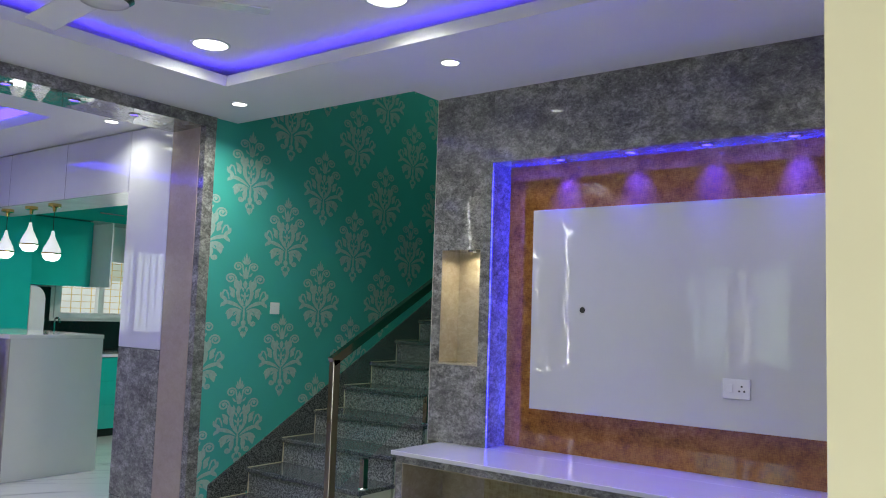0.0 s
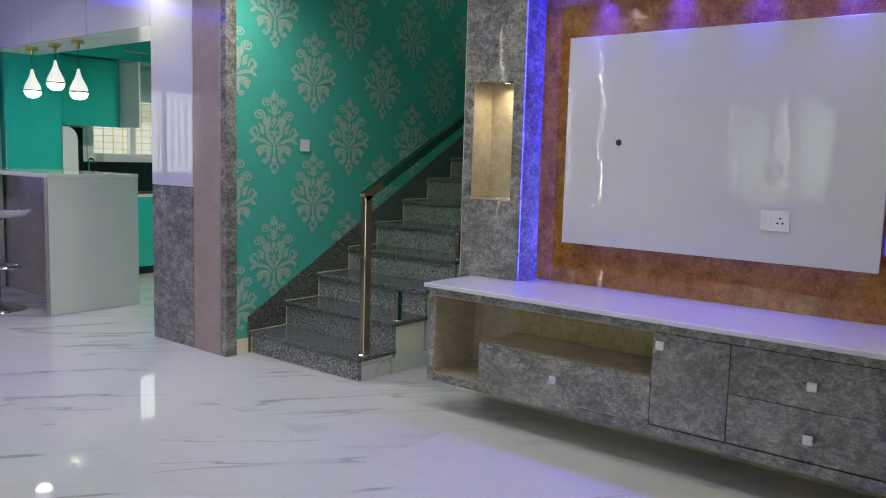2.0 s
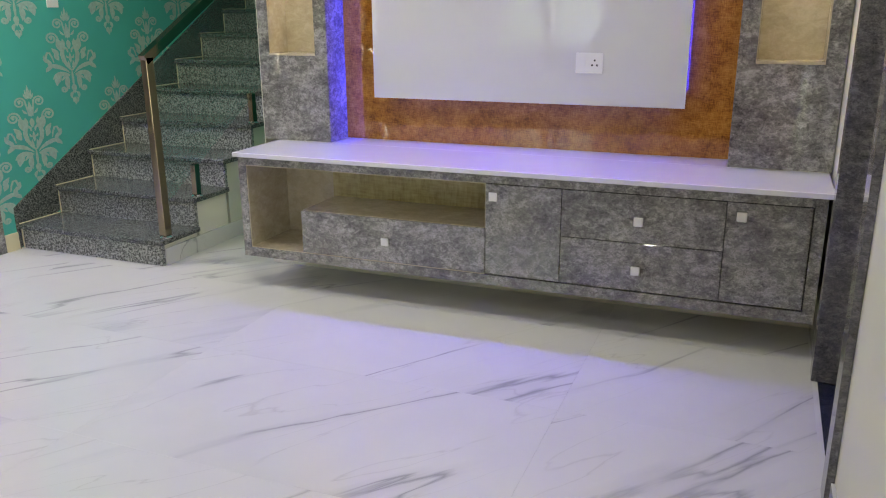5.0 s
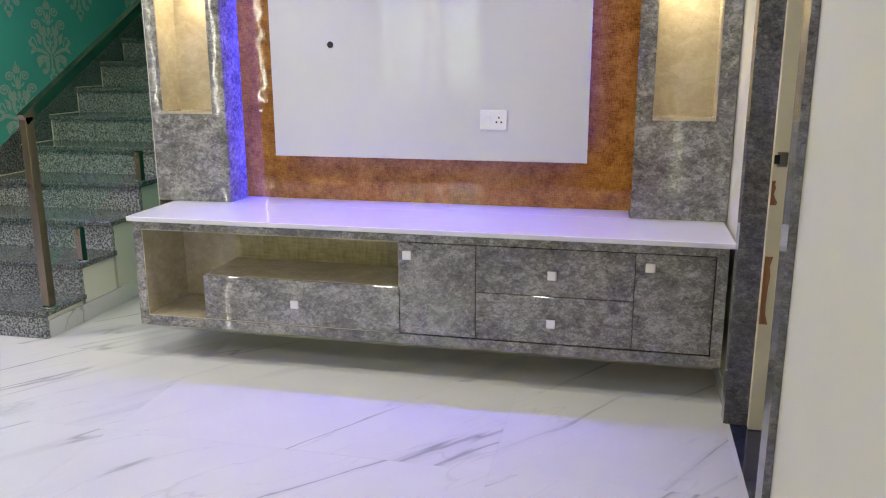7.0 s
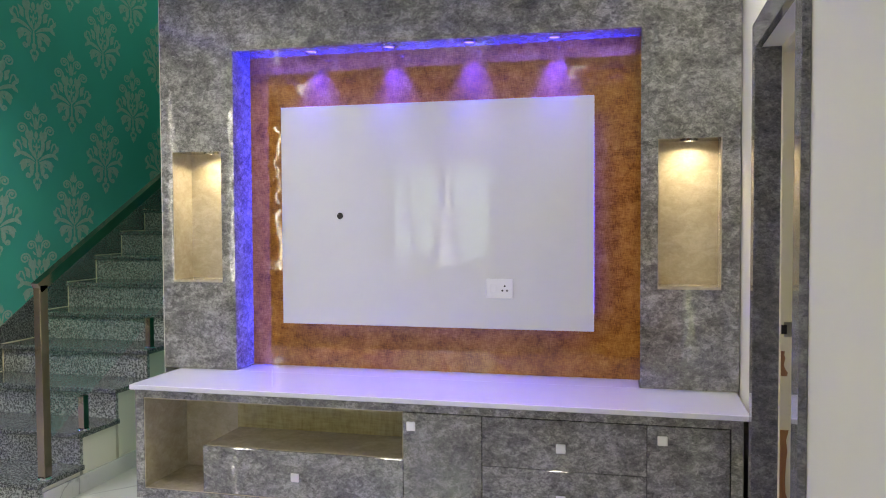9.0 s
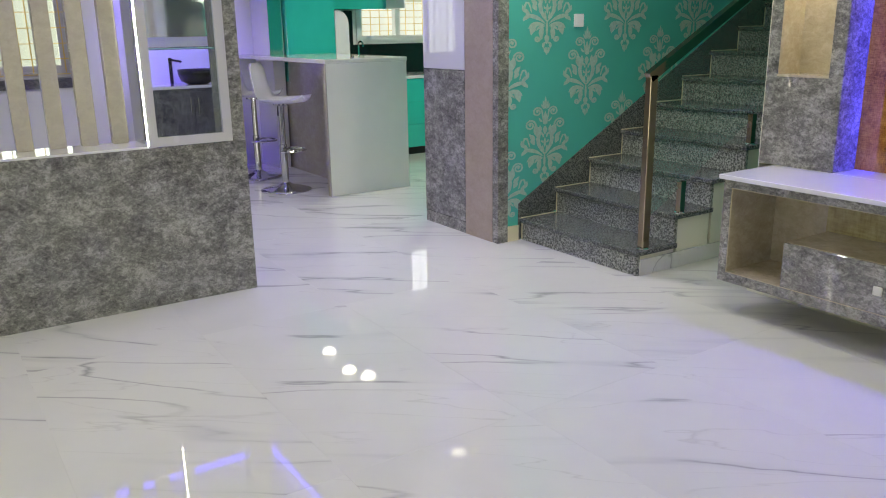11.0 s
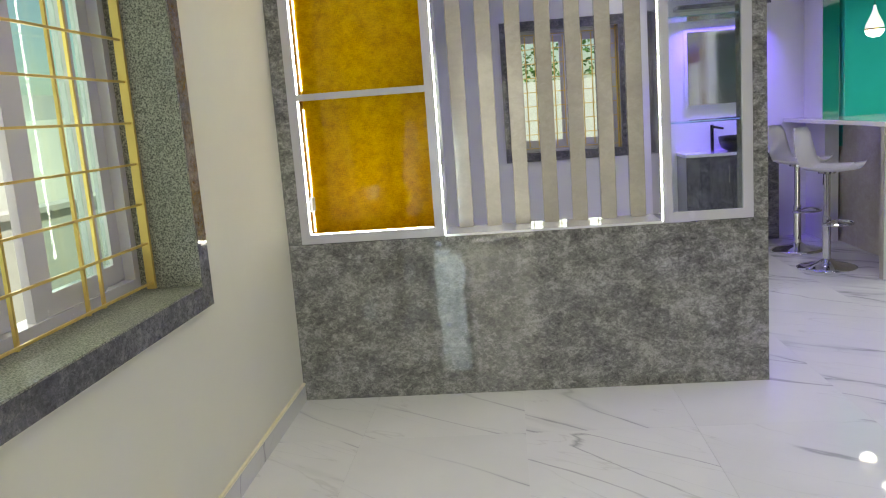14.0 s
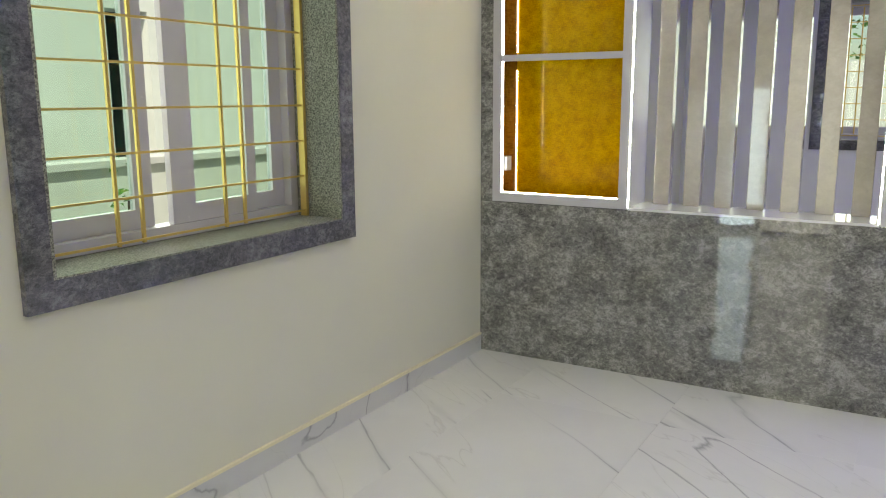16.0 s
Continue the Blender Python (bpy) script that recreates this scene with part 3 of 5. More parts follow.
# ---- television unit ----
unit = thing("tv_unit", (-1.6, 3.77, 0.155), "long wall-hung grey laminate unit with drawers and open shelf", "tv unit")
FY = 3.585
part("carcass", boxes(
    (-3.035, -2.99, FY, TVY, 0.168, 0.718), (-0.237, -0.190, FY, TVY, 0.168, 0.718),
    (-2.99, -0.237, FY, TVY, 0.168, 0.218), (-2.99, -0.237, FY, TVY, 0.672, 0.718)), M_GREY, unit)
for spec in ((-2.989, -2.984, FY + 0.003, 3.97, 0.2185, 0.6715), (-2.984, -2.68, 3.965, 3.97, 0.2185, 0.6715), (-2.984, -1.655, FY + 0.003, 3.965, 0.2185, 0.223),
             (-2.984, -1.655, FY + 0.003, 3.965, 0.667, 0.6715), (-1.66, -1.655, FY + 0.02, 3.965, 0.223, 0.667)):
    part("shelf_lining", boxes(spec), M_BEIGE, unit, "beige marbled lining of the open shelf")
part("shelf_back", boxes((-2.679, -1.655, 3.962, 3.97, 0.2185, 0.6715)), M_OLIVE, unit, "olive yellow gloss back of the open shelf")
part("shelf_top", boxes((-2.668, -1.661, FY + 0.022, 3.964, 0.425, 0.448)), M_BEIGE, unit, "beige shelf top over the drawer")
part("shelf_side", boxes((-2.668, -2.652, FY + 0.022, 3.964, 0.224, 0.425)), M_BEIGE, unit)
part("inner_back", boxes((-1.655, -0.238, 3.625, 3.97, 0.219, 0.671)), M_BLACK, unit)


def knob(x, z, parent):
    bm = box(bmesh.new(), x - 0.021, x + 0.021, FY - 0.026, FY - 0.018, z - 0.021, z + 0.021, bev=0.004, seg=2)
    box(bm, x - 0.01, x + 0.01, FY - 0.018, FY + 0.002, z - 0.01, z + 0.01)
    part("knob", bm, M_KNOB, parent, "square satin steel knob")


def front(name, x0, x1, z0, z1, kx, kz):
    g = 0.0014
    f = part(name, box(bmesh.new(), x0 + g, x1 - g, FY + 0.002, FY + 0.020, z0 + g, z1 - g, bev=0.0015), M_GREY, unit)
    knob(kx, kz, f)


front("drawer", -2.668, -1.652, 0.222, 0.449, -2.175, 0.335)
front("door", -1.652, -1.286, 0.222, 0.669, -1.607, 0.612)
front("drawer", -1.286, -0.575, 0.447, 0.669, -0.935, 0.552)
front("drawer", -1.286, -0.575, 0.222, 0.447, -0.935, 0.325)
front("door", -0.575, -0.240, 0.222, 0.669, -0.512, 0.612)
part("backing_strip", boxes((-1.65, -0.24, FY + 0.021, FY + 0.03, 0.22, 0.67)), M_BLACK, unit)
top = thing("tv_unit_worktop", (-1.6, 3.75, 0.715), "white polished stone top on the television unit", "worktop")
part("slab", box(bmesh.new(), -3.033, -0.172, 3.533, TVY + 0.002, 0.719, 0.743, bev=0.004, seg=2), M_GLOSSW, top)
part("recess_slab", box(bmesh.new(), -2.69, -0.61, TVY + 0.0025, 4.184, 0.719, 0.7425, bev=0.001), M_GLOSSW, top)

# recess spots: violet LED downlights under the header
for x in (-2.29, -1.86, -1.44, -1.017):
    s = thing("recess_spotlight", (x, 4.075, 2.43), "small round violet spotlight in the recess head", "spotlight", "recess spotlights")
    part("ring", lathe([(0.028, 0.0), (0.042, 0.0), (0.042, -0.006), (0.03, -0.008), (0.028, -0.004)], 24, x, 4.075, 2.43), M_CHROME, s)
    part("lens", lathe([(0.0, -0.003), (0.028, -0.003)], 24, x, 4.075, 2.43), M_LED_B, s)
    disc_lamp("recess_spot_lamp", look((x, 4.06, 2.418), (x, 3.3, 0)), 0.04, 3.2, VIOLET, 80)
    disc_lamp("recess_spot_lamp", look((x, 4.10, 2.42), (x, 4.185, 2.20)), 0.035, 5.0, (0.013, 0.008, 1.0), 60)
area_lamp("recess_led_strip", look((-2.575, 4.165, 1.58), (-2.695, 4.10, 1.58)), 0.012, 1.66, 8, RECESS)
area_lamp("recess_led_strip", look((-1.65, 4.15, 2.335), (-1.65, 4.149, 2.43)), 2.0, 0.012, 14, RECESS)
for at, tgt, sx, sy, w in (((-1.65, 4.135, 0.996), (-1.65, 4.185, 0.90), 1.5, 0.01, 2.0), ((-1.65, 4.135, 2.135), (-1.65, 4.165, 2.25), 1.5, 0.01, 3.0)):
    area_lamp("board_led_strip", look(at, tgt), sx, sy, w, RECESS)
area_lamp("board_led_strip", look((-0.832, 4.135, 1.565), (-0.74, 4.185, 1.565)), 0.01, 1.0, 1.4, RECESS)
for x in (-2.88, -0.386):
    s = thing("niche_spotlight", (x, 4.08, 1.91), "small warm white spotlight in a wall niche", "spotlight", "niche spotlights")
    part("ring", lathe([(0.026, 0.0), (0.04, 0.0), (0.04, -0.006), (0.028, -0.007), (0.026, -0.004)], 24, x, 4.08, 1.91), M_CHROME, s)
    part("lens", lathe([(0.0, -0.003), (0.026, -0.003)], 24, x, 4.08, 1.91), M_LED_WARM, s)
    disc_lamp("niche_spot_lamp", look((x, 4.08, 1.90), (x, 4.10, 1.2)), 0.05, 1.5, WARM, 150)


def socket_plate(name, m, w, h, label, holes=True):
    s = new(name)
    s.empty_display_size = 0.03
    s.matrix_basis = m
    tagged(s, label, "socket")
    for nm, bm, mt in (("plate", box(bmesh.new(), -w / 2, w / 2, -0.010, 0, -h / 2, h / 2, bev=0.003, seg=2), M_PVC),
                       ("rocker", box(bmesh.new(), -w * 0.34, -w * 0.12, -0.014, -0.0105, -h * 0.2, h * 0.2, bev=0.002), M_PVC)):
        ob = part(nm, bm, mt)
        ob.parent = s
    if holes:
        bm = bmesh.new()
        for dx, dz in ((0.0, 0.013), (-0.012, -0.010), (0.012, -0.010)):
            rod(bm, (w * 0.2 + dx, -0.0112, dz), (w * 0.2 + dx, -0.0104, dz), 0.005, 10)
        ob = part("pin_holes", bm, M_BLACK)
        ob.parent = s
    return s


socket_plate("wall_socket", Matrix.Translation((-1.292, 4.0975, 1.194)), 0.135, 0.10, "white switched socket on the television board")
socket_plate("light_switch", pose(GREENX + 0.001, 4.175, 1.52, 0, 0, 90), 0.09, 0.09, "small cream switch plate on the stair wall", holes=False)
socket_plate("switchboard", pose(RIGHTX - 0.001, 1.30, 1.555, 0, 0, -90), 0.32, 0.23, "white switchboard with socket on the cream wall")

# ---- damask print on the stair wall ----


def ribbon(bm, pts, widths):
    """A flat band in the plane x = 0 along (y, z) points."""
    left, right = [], []
    lift = 0.00004 * len(bm.faces) / 8
    for i, (y, z) in enumerate(pts):
        a, b = pts[max(0, i - 1)], pts[min(len(pts) - 1, i + 1)]
        dy, dz = b[0] - a[0], b[1] - a[1]
        k = widths[i] * 0.5 / max(1e-6, math.hypot(dy, dz))
        left.append(bm.verts.new((lift, y - dz * k, z + dy * k)))
        right.append(bm.verts.new((lift, y + dz * k, z - dy * k)))
    for i in range(len(pts) - 1):
        bm.faces.new((left[i], right[i], right[i + 1], left[i + 1]))


def petal(bm, p0, p1, p2, width, fat=0.5, n=8):
    """A leaf along a bent spine, widest at the fraction fat of its length."""
    pts, ws = [], []
    for i in range(n + 1):
        t = i / n
        u = 1 - t
        pts.append((u * u * p0[0] + 2 * u * t * p1[0] + t * t * p2[0], u * u * p0[1] + 2 * u * t * p1[1] + t * t * p2[1]))
        k = t / fat * 0.5 if t < fat else 0.5 + (t - fat) / (1 - fat) * 0.5
        ws.append(width * (0.10 + 0.90 * math.sin(math.pi * k)))
    ribbon(bm, pts, ws)


def scroll(bm, cy, cz, r, a0, turns, stem, w, n=20):
    """A stem that rolls up into a spiral round (cy, cz)."""
    pts, ws = [stem], [w * 0.7]
    for i in range(n + 1):
        t = i / n
        a = radians(a0 + turns * 360 * t)
        rr = r * (1 - 0.68 * t)
        pts.append((cy + rr * math.sin(a), cz + rr * math.cos(a)))
        ws.append(w)
    ribbon(bm, pts, ws)
    petal(bm, pts[-1], (cy, cz), (cy - r * 0.2 * math.sin(a), cz - r * 0.2 * math.cos(a)), w * 1.7, n=4)


def damask():
    bm = bmesh.new()
    petal(bm, (0, 0.232), (0, 0.27), (0, 0.318), 0.018)
    petal(bm, (0, 0.120), (0, 0.16), (0, 0.215), 0.032, 0.4)
    petal(bm, (0, 0.050), (0, 0.08), (0, 0.112), 0.030, 0.6)
    petal(bm, (0, -0.200), (0, -0.14), (0, -0.075), 0.016)
    petal(bm, (0, -0.240), (0, -0.20), (0, -0.175), 0.034, 0.6)
    petal(bm, (0, -0.040), (0, -0.01), (0, 0.030), 0.018)
    petal(bm, (0, -0.315), (0, -0.29), (0, -0.262), 0.018)
    for s in (-1, 1):
        petal(bm, (s * 0.003, 0.235), (s * 0.016, 0.255), (s * 0.017, 0.292), 0.013)
        petal(bm, (s * 0.004, 0.230), (s * 0.022, 0.240), (s * 0.029, 0.268), 0.012)
        scroll(bm, s * 0.056, 0.212, 0.034, s * -100, s * 1.45, (s * 0.010, 0.125), 0.011)
        petal(bm, (s * 0.018, 0.140), (s * 0.036, 0.148), (s * 0.046, 0.172), 0.014)
        scroll(bm, s * 0.104, 0.122, 0.036, s * -70, s * 1.4, (s * 0.052, 0.085), 0.012)
        petal(bm, (s * 0.048, 0.028), (s * 0.050, 0.075), (s * 0.074, 0.118), 0.050, 0.55)
        petal(bm, (s * 0.040, 0.050), (s * 0.030, 0.085), (s * 0.038, 0.118), 0.024, 0.55)
        petal(bm, (s * 0.070, 0.020), (s * 0.086, 0.030), (s * 0.112, 0.062), 0.030, 0.5)
        petal(bm, (s * 0.074, -0.018), (s * 0.088, 0.010), (s * 0.098, 0.028), 0.032, 0.5)
        ribbon(bm, [(s * y, z) for y, z in ((0.002, -0.088), (0.024, -0.058), (0.043, -0.020), (0.050, 0.020), (0.043, 0.050), (0.028, 0.062), (0.014, 0.050), (0.011, 0.030))], [0.008, 0.018, 0.026, 0.028, 0.024, 0.020, 0.014, 0.008])
        petal(bm, (s * 0.002, -0.070), (s * 0.022, -0.045), (s * 0.012, -0.022), 0.014)
        petal(bm, (s * 0.003, 0.000), (s * 0.020, -0.010), (s * 0.024, 0.015), 0.014)
        ribbon(bm, [(s * y, z) for y, z in ((0.108, -0.030), (0.116, 0.006), (0.128, 0.032), (0.143, 0.034), (0.152, 0.016), (0.154, -0.004))], [0.006, 0.011, 0.013, 0.013, 0.015, 0.010])
        petal(bm, (s * 0.150, -0.030), (s * 0.162, -0.012), (s * 0.168, 0.020), 0.022)
        petal(bm, (s * 0.012, -0.105), (s * 0.060, -0.052), (s * 0.150, -0.046), 0.028, 0.72)
        petal(bm, (s * 0.120, -0.050), (s * 0.138, -0.034), (s * 0.146, -0.004), 0.026, 0.5)
        petal(bm, (s * 0.110, -0.056), (s * 0.150, -0.056), (s * 0.164, -0.086), 0.026, 0.55)
        petal(bm, (s * 0.014, -0.115), (s * 0.080, -0.088), (s * 0.128, -0.135), 0.034, 0.65)
        petal(bm, (s * 0.070, -0.110), (s * 0.100, -0.118), (s * 0.108, -0.178), 0.044, 0.55)
        petal(bm, (s * 0.016, -0.122), (s * 0.048, -0.112), (s * 0.074, -0.150), 0.018, 0.6)
        petal(bm, (s * 0.026, -0.118), (s * 0.050, -0.160), (s * 0.034, -0.208), 0.034, 0.5)
        scroll(bm, s * 0.066, -0.204, 0.019, s * -110, s * -1.15, (s * 0.042, -0.165), 0.012, 14)
        petal(bm, (s * 0.004, -0.225), (s * 0.034, -0.238), (s * 0.020, -0.272), 0.020)
        petal(bm, (s * 0.004, -0.262), (s * 0.022, -0.272), (s * 0.008, -0.302), 0.014)
    bmesh.ops.scale(bm, vec=(1, 1.30, 1), verts=bm.verts)
    return mesh_of("damask_motif", bm, M_SILVER)


motif = damask()
for i in range(5):
    for j in range(-2, 4):
        for oy, oz in ((3.885, 2.52), (4.265, 2.075)):
            y, z = oy + 0.757 * i, oz - 0.915 * j
            if z + 0.22 < 0.62 * (y - 3.66) + 0.30 or z - 0.32 < 0 or z > 4.8 or y > 6.9:
                continue
            ob = new("damask_motif", motif)
            ob.matrix_world = Matrix.Translation((GREENX + 0.0015, y, z))
            ob.parent = wall_west
            ob.matrix_parent_inverse = Matrix.Identity(4)
for z in (2.075, 1.16, 0.40):
    bm = bmesh.new()
    bm.from_mesh(motif)
    bmesh.ops.bisect_plane(bm, geom=list(bm.verts) + list(bm.edges) + list(bm.faces), plane_co=(0, 0.042, 0), plane_no=(0, -1, 0), clear_outer=True)
    bmesh.ops.translate(bm, verts=bm.verts, vec=(GREENX + 0.0015, 3.507, z))
    part("damask_motif", bm, M_SILVER, wall_west)

# ---- stairs ----
stairs = thing("staircase", (-4.2, 3.66, 0), "dark polished granite staircase with cream painted side", "staircase", kind="structure")
RISE, RUN, SX0, SX1 = 0.185, 0.325, GREENX + 0.004, -3.69
for i in range(10):
    y0 = 3.66 + RUN * i
    zt = 0.16 + RISE * i
    zb = 0.0 if i == 0 else zt - RISE
    part("riser", boxes((SX0, SX1, y0 + 0.015, y0 + 0.04, zb, zt - 0.032)), M_GRANRISER, stairs)
    part("tread", box(bmesh.new(), SX0, SX1 + 0.02, y0 - 0.012, y0 + RUN + 0.03, zt - 0.032, zt, bev=0.007, seg=2), M_GRANITE, stairs)
    part("side_infill", boxes((SX1 - 0.12, SX1 - 0.002, y0 + 0.04, y0 + RUN + 0.014, 0.0, zt - 0.033)), M_CREAM, stairs)
for i in range(10):
    y0, zt = 3.66 + RUN * i, 0.16 + RISE * i
    part("grout_line", boxes((GREENX + 0.013, GREENX + 0.019, y0 + 0.010, y0 + 0.0146, max(0.0, zt - RISE), zt - 0.033), (GREENX + 0.0132, GREENX + 0.0192, y0 + 0.0, y0 + RUN, zt + 0.0005, zt + 0.004)), M_JAMB, stairs, "cream grout line beside the step")
# sloping top edge of the granite skirting
bm = bmesh.new()
pts = [(3.645, 0.0), (3.645, 0.265), (3.645 + RUN * 10, 0.265 + RISE * 10), (3.645 + RUN * 10, RISE * 10 - 0.2)]
va = [bm.verts.new((GREENX + 0.001, y, z)) for y, z in pts]
vb = [bm.verts.new((GREENX + 0.013, y, z)) for y, z in pts]
bm.faces.new(va)
bm.faces.new(vb[::-1])
for k in range(4):
    bm.faces.new((va[k], vb[k], vb[(k + 1) % 4], va[(k + 1) % 4]))
bmesh.ops.recalc_face_normals(bm, faces=bm.faces)
part("stringer_strip", bm, M_GRANITE, stairs)
part("side_skirting", boxes((SX1 - 0.002, SX1 + 0.010, 3.70, 5.2, 0, 0.10)), M_MARBLE, stairs, "white marble skirting on the stair side")
part("landing", boxes((SX0, -3.13, 3.66 + RUN * 10, 7.2, 1.6, 1.85)), M_GRANITE, stairs)

rail = thing("stair_railing", (-3.70, 3.71, 0.16), "bronze steel and glass stair railing", "railing")
PX, PY = -3.705, 3.74
part("post", box(bmesh.new(), PX - 0.022, PX + 0.022, PY - 0.03, PY + 0.03, 0.16, 1.205, bev=0.003), M_BRONZE, rail)
part("post_foot", lathe([(0.0, 0.012), (0.030, 0.012), (0.040, 0.004), (0.040, 0.0)], 24, PX, PY, 0.161), M_CHROME, rail)
SL = RISE / RUN
bm = bmesh.new()
L = 3.3
p0, p1 = Vector((PX, PY - 0.03, 1.190)), Vector((PX, PY + L, 1.190 + 0.548 * L))
d = (p1 - p0).normalized()
up = Vector((0, -d.z, d.y))
ring = []
for q in (p0, p1):
    ring.append([bm.verts.new(q + Vector((sx * 0.022, 0, 0)) + up * sz * 0.028) for sx, sz in ((-1, -1), (1, -1), (1, 1), (-1, 1))])
for k in range(4):
    bm.faces.new((ring[0][k], ring[0][(k + 1) % 4], ring[1][(k + 1) % 4], ring[1][k]))
bm.faces.new(ring[0][::-1])
bm.faces.new(ring[1])
part("handrail", bm, M_BRONZE, rail)
bm = bmesh.new()
yy0, yy1 = PY + 0.035, PY + L - 0.05
prof = [(yy0, 0.36), (yy0, 1.17 + 0.548 * 0.035), (yy1, 1.17 + 0.548 * (L - 0.05)), (yy1, 0.36 + SL * (L - 0.1))]
va = [bm.verts.new((PX - 0.005, y, z)) for y, z in prof]
vb = [bm.verts.new((PX + 0.005, y, z)) for y, z in prof]
bm.faces.new(va)
bm.faces.new(vb[::-1])
for k in range(4):
    bm.faces.new((va[k], vb[k], vb[(k + 1) % 4], va[(k + 1) % 4]))
bmesh.ops.recalc_face_normals(bm, faces=bm.faces)
part("glass_panel", bm, M_GLASS, rail, "clear glass infill")
for i in (1, 3, 5, 7):
    yb, zb = 3.66 + RUN * i + 0.07, 0.16 + RISE * i
    bm = box(bmesh.new(), PX - 0.018, PX + 0.018, yb - 0.024, yb + 0.024, zb + 0.006, zb + 0.20, bev=0.003)
    sp = part("glass_clamp", bm, M_BRONZE, rail, "dark bronze steel glass clamp")
    part("clamp_foot", lathe([(0.0, 0.010), (0.03, 0.010), (0.036, 0.003), (0.036, 0.0)], 20, PX, yb, zb + 0.001), M_CHROME, sp)

# ---- slatted partition ----
PXF = -4.87
partn = thing("partition", (PXF - 0.15, 0.42, 0), "low grey laminate partition with slats and display frames", "partition", kind="structure")
part("low_wall", boxes((PXF - 0.30, PXF, WINY, 1.70, 0, 0.885)), M_GREY, partn)
part("post", boxes((PXF - 0.30, PXF, WINY, -0.775, 0.885, 2.79)), M_GREY, partn)
part("post", boxes((PXF - 0.30, PXF, 1.628, 1.70, 0.885, 2.79)), M_GREY, partn)
part("head", boxes((PXF - 0.30, PXF, WINY, 1.70, 2.79, CEIL)), M_GREY, partn)
part("ledge", boxes((PXF - 0.30, PXF - 0.001, 0.012, 1.163, 0.885, 0.897)), M_GLOSSW, partn, "white polished ledge under the slats")
for k in range(7):
    y0 = 0.077 + 0.1595 * k
    part("slat", box(bmesh.new(), PXF - 0.29, PXF - 0.23, y0, y0 + 0.083, 0.897, 2.79, bev=0.002), M_SLAT, partn)


def display_frame(y0, y1, z0, z1, rail_z):
    f = part("frame", boxes(
        (PXF - 0.02, PXF + 0.004, y0, y0 + 0.05, z0, z1), (PXF - 0.02, PXF + 0.004, y1 - 0.05, y1, z0, z1),
        (PXF - 0.02, PXF + 0.004, y0 + 0.05, y1 - 0.05, z0, z0 + 0.05), (PXF - 0.02, PXF + 0.004, y0 + 0.05, y1 - 0.05, z1 - 0.05, z1)), M_FRAME, partn, "white display frame")
    for z in rail_z:
        part("cross_bar", boxes((PXF - 0.02, PXF + 0.002, y0 + 0.05, y1 - 0.05, z - 0.017, z + 0.017)), M_FRAME, f)
    return f


fr = display_frame(-0.773, 0.010, 0.889, 2.785, (1.675, 2.30))
part("cabinet_lining", boxes((PXF - 0.29, PXF - 0.28, -0.77, 0.005, 0.90, 2.78)), M_AMBER, partn, "amber back panel lit by strips")
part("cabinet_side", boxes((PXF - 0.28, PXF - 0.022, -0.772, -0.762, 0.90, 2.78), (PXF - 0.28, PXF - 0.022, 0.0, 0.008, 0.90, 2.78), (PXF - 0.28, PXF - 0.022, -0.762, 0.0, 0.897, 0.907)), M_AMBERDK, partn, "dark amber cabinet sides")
part("cabinet_shell", boxes((PXF - 0.30, PXF - 0.29, -0.775, 0.012, 0.886, 2.79), (PXF - 0.30, PXF - 0.021, 0.008, 0.012, 0.886, 2.79)), M_PVC, partn)
for z in (1.675, 2.30):
    part("glass_shelf", boxes((PXF - 0.28, PXF - 0.022, -0.762, 0.0, z - 0.004, z + 0.004)), M_GREENGLASS, partn)
part("led_strip", boxes((PXF - 0.012, PXF - 0.004, -0.7225, -0.7165, 0.945, 2.73), (PXF - 0.012, PXF - 0.004, -0.7165, -0.05, 0.9395, 0.944)), M_STRIP, partn, "white LED strip inside the frame")
part("strip_channel", boxes((PXF - 0.016, PXF - 0.0125, -0.7225, -0.7155, 0.9395, 2.73), (PXF - 0.016, PXF - 0.0125, -0.7155, -0.05, 0.9395, 0.945)), M_PVC, partn)
# Glowing strip drawn in place of the front LED strip's reflection.
part("led_strip", boxes((PXF - 0.2795, PXF - 0.274, -0.7615, -0.758, 0.92, 1.62), (PXF - 0.2795, PXF - 0.274, -0.7615, -0.758, 1.72, 2.73)), M_LED_W, partn, "glowing strip at the back, standing for the front strip's reflection")
area_lamp("cabinet_led_lamp", look((PXF - 0.05, -0.38, 2.76), (PXF - 0.20, -0.38, 1.2)), 0.5, 0.03, 4, WARM)
part("plug_box", boxes((PXF - 0.09, PXF - 0.03, -0.74, -0.70, 1.06, 1.14), bev=0.003), M_PVC, partn, "small white driver box")
fr2 = display_frame(1.165, 1.626, 0.889, 2.785, ())
part("cabinet_side", boxes((PXF - 0.30, PXF - 0.021, 1.165, 1.172, 0.89, 2.785)), M_CHROME, partn, "mirror steel side of the display frame")
part("led_strip", boxes((PXF - 0.001, PXF + 0.005, 1.1585, 1.1645, 0.90, 2.75)), M_STRIP, partn, "white LED edge strip")
part("strip_channel", boxes((PXF - 0.02, PXF - 0.0015, 1.1585, 1.1645, 0.90, 2.75)), M_PVC, partn)
part("led_strip", boxes((PXF - 0.001, PXF + 0.005, 0.0105, 0.0165, 0.90, 2.75)), M_STRIP, partn, "white LED edge strip")
part("strip_channel", boxes((PXF - 0.02, PXF - 0.0015, 0.0105, 0.0165, 0.90, 2.75)), M_PVC, partn)
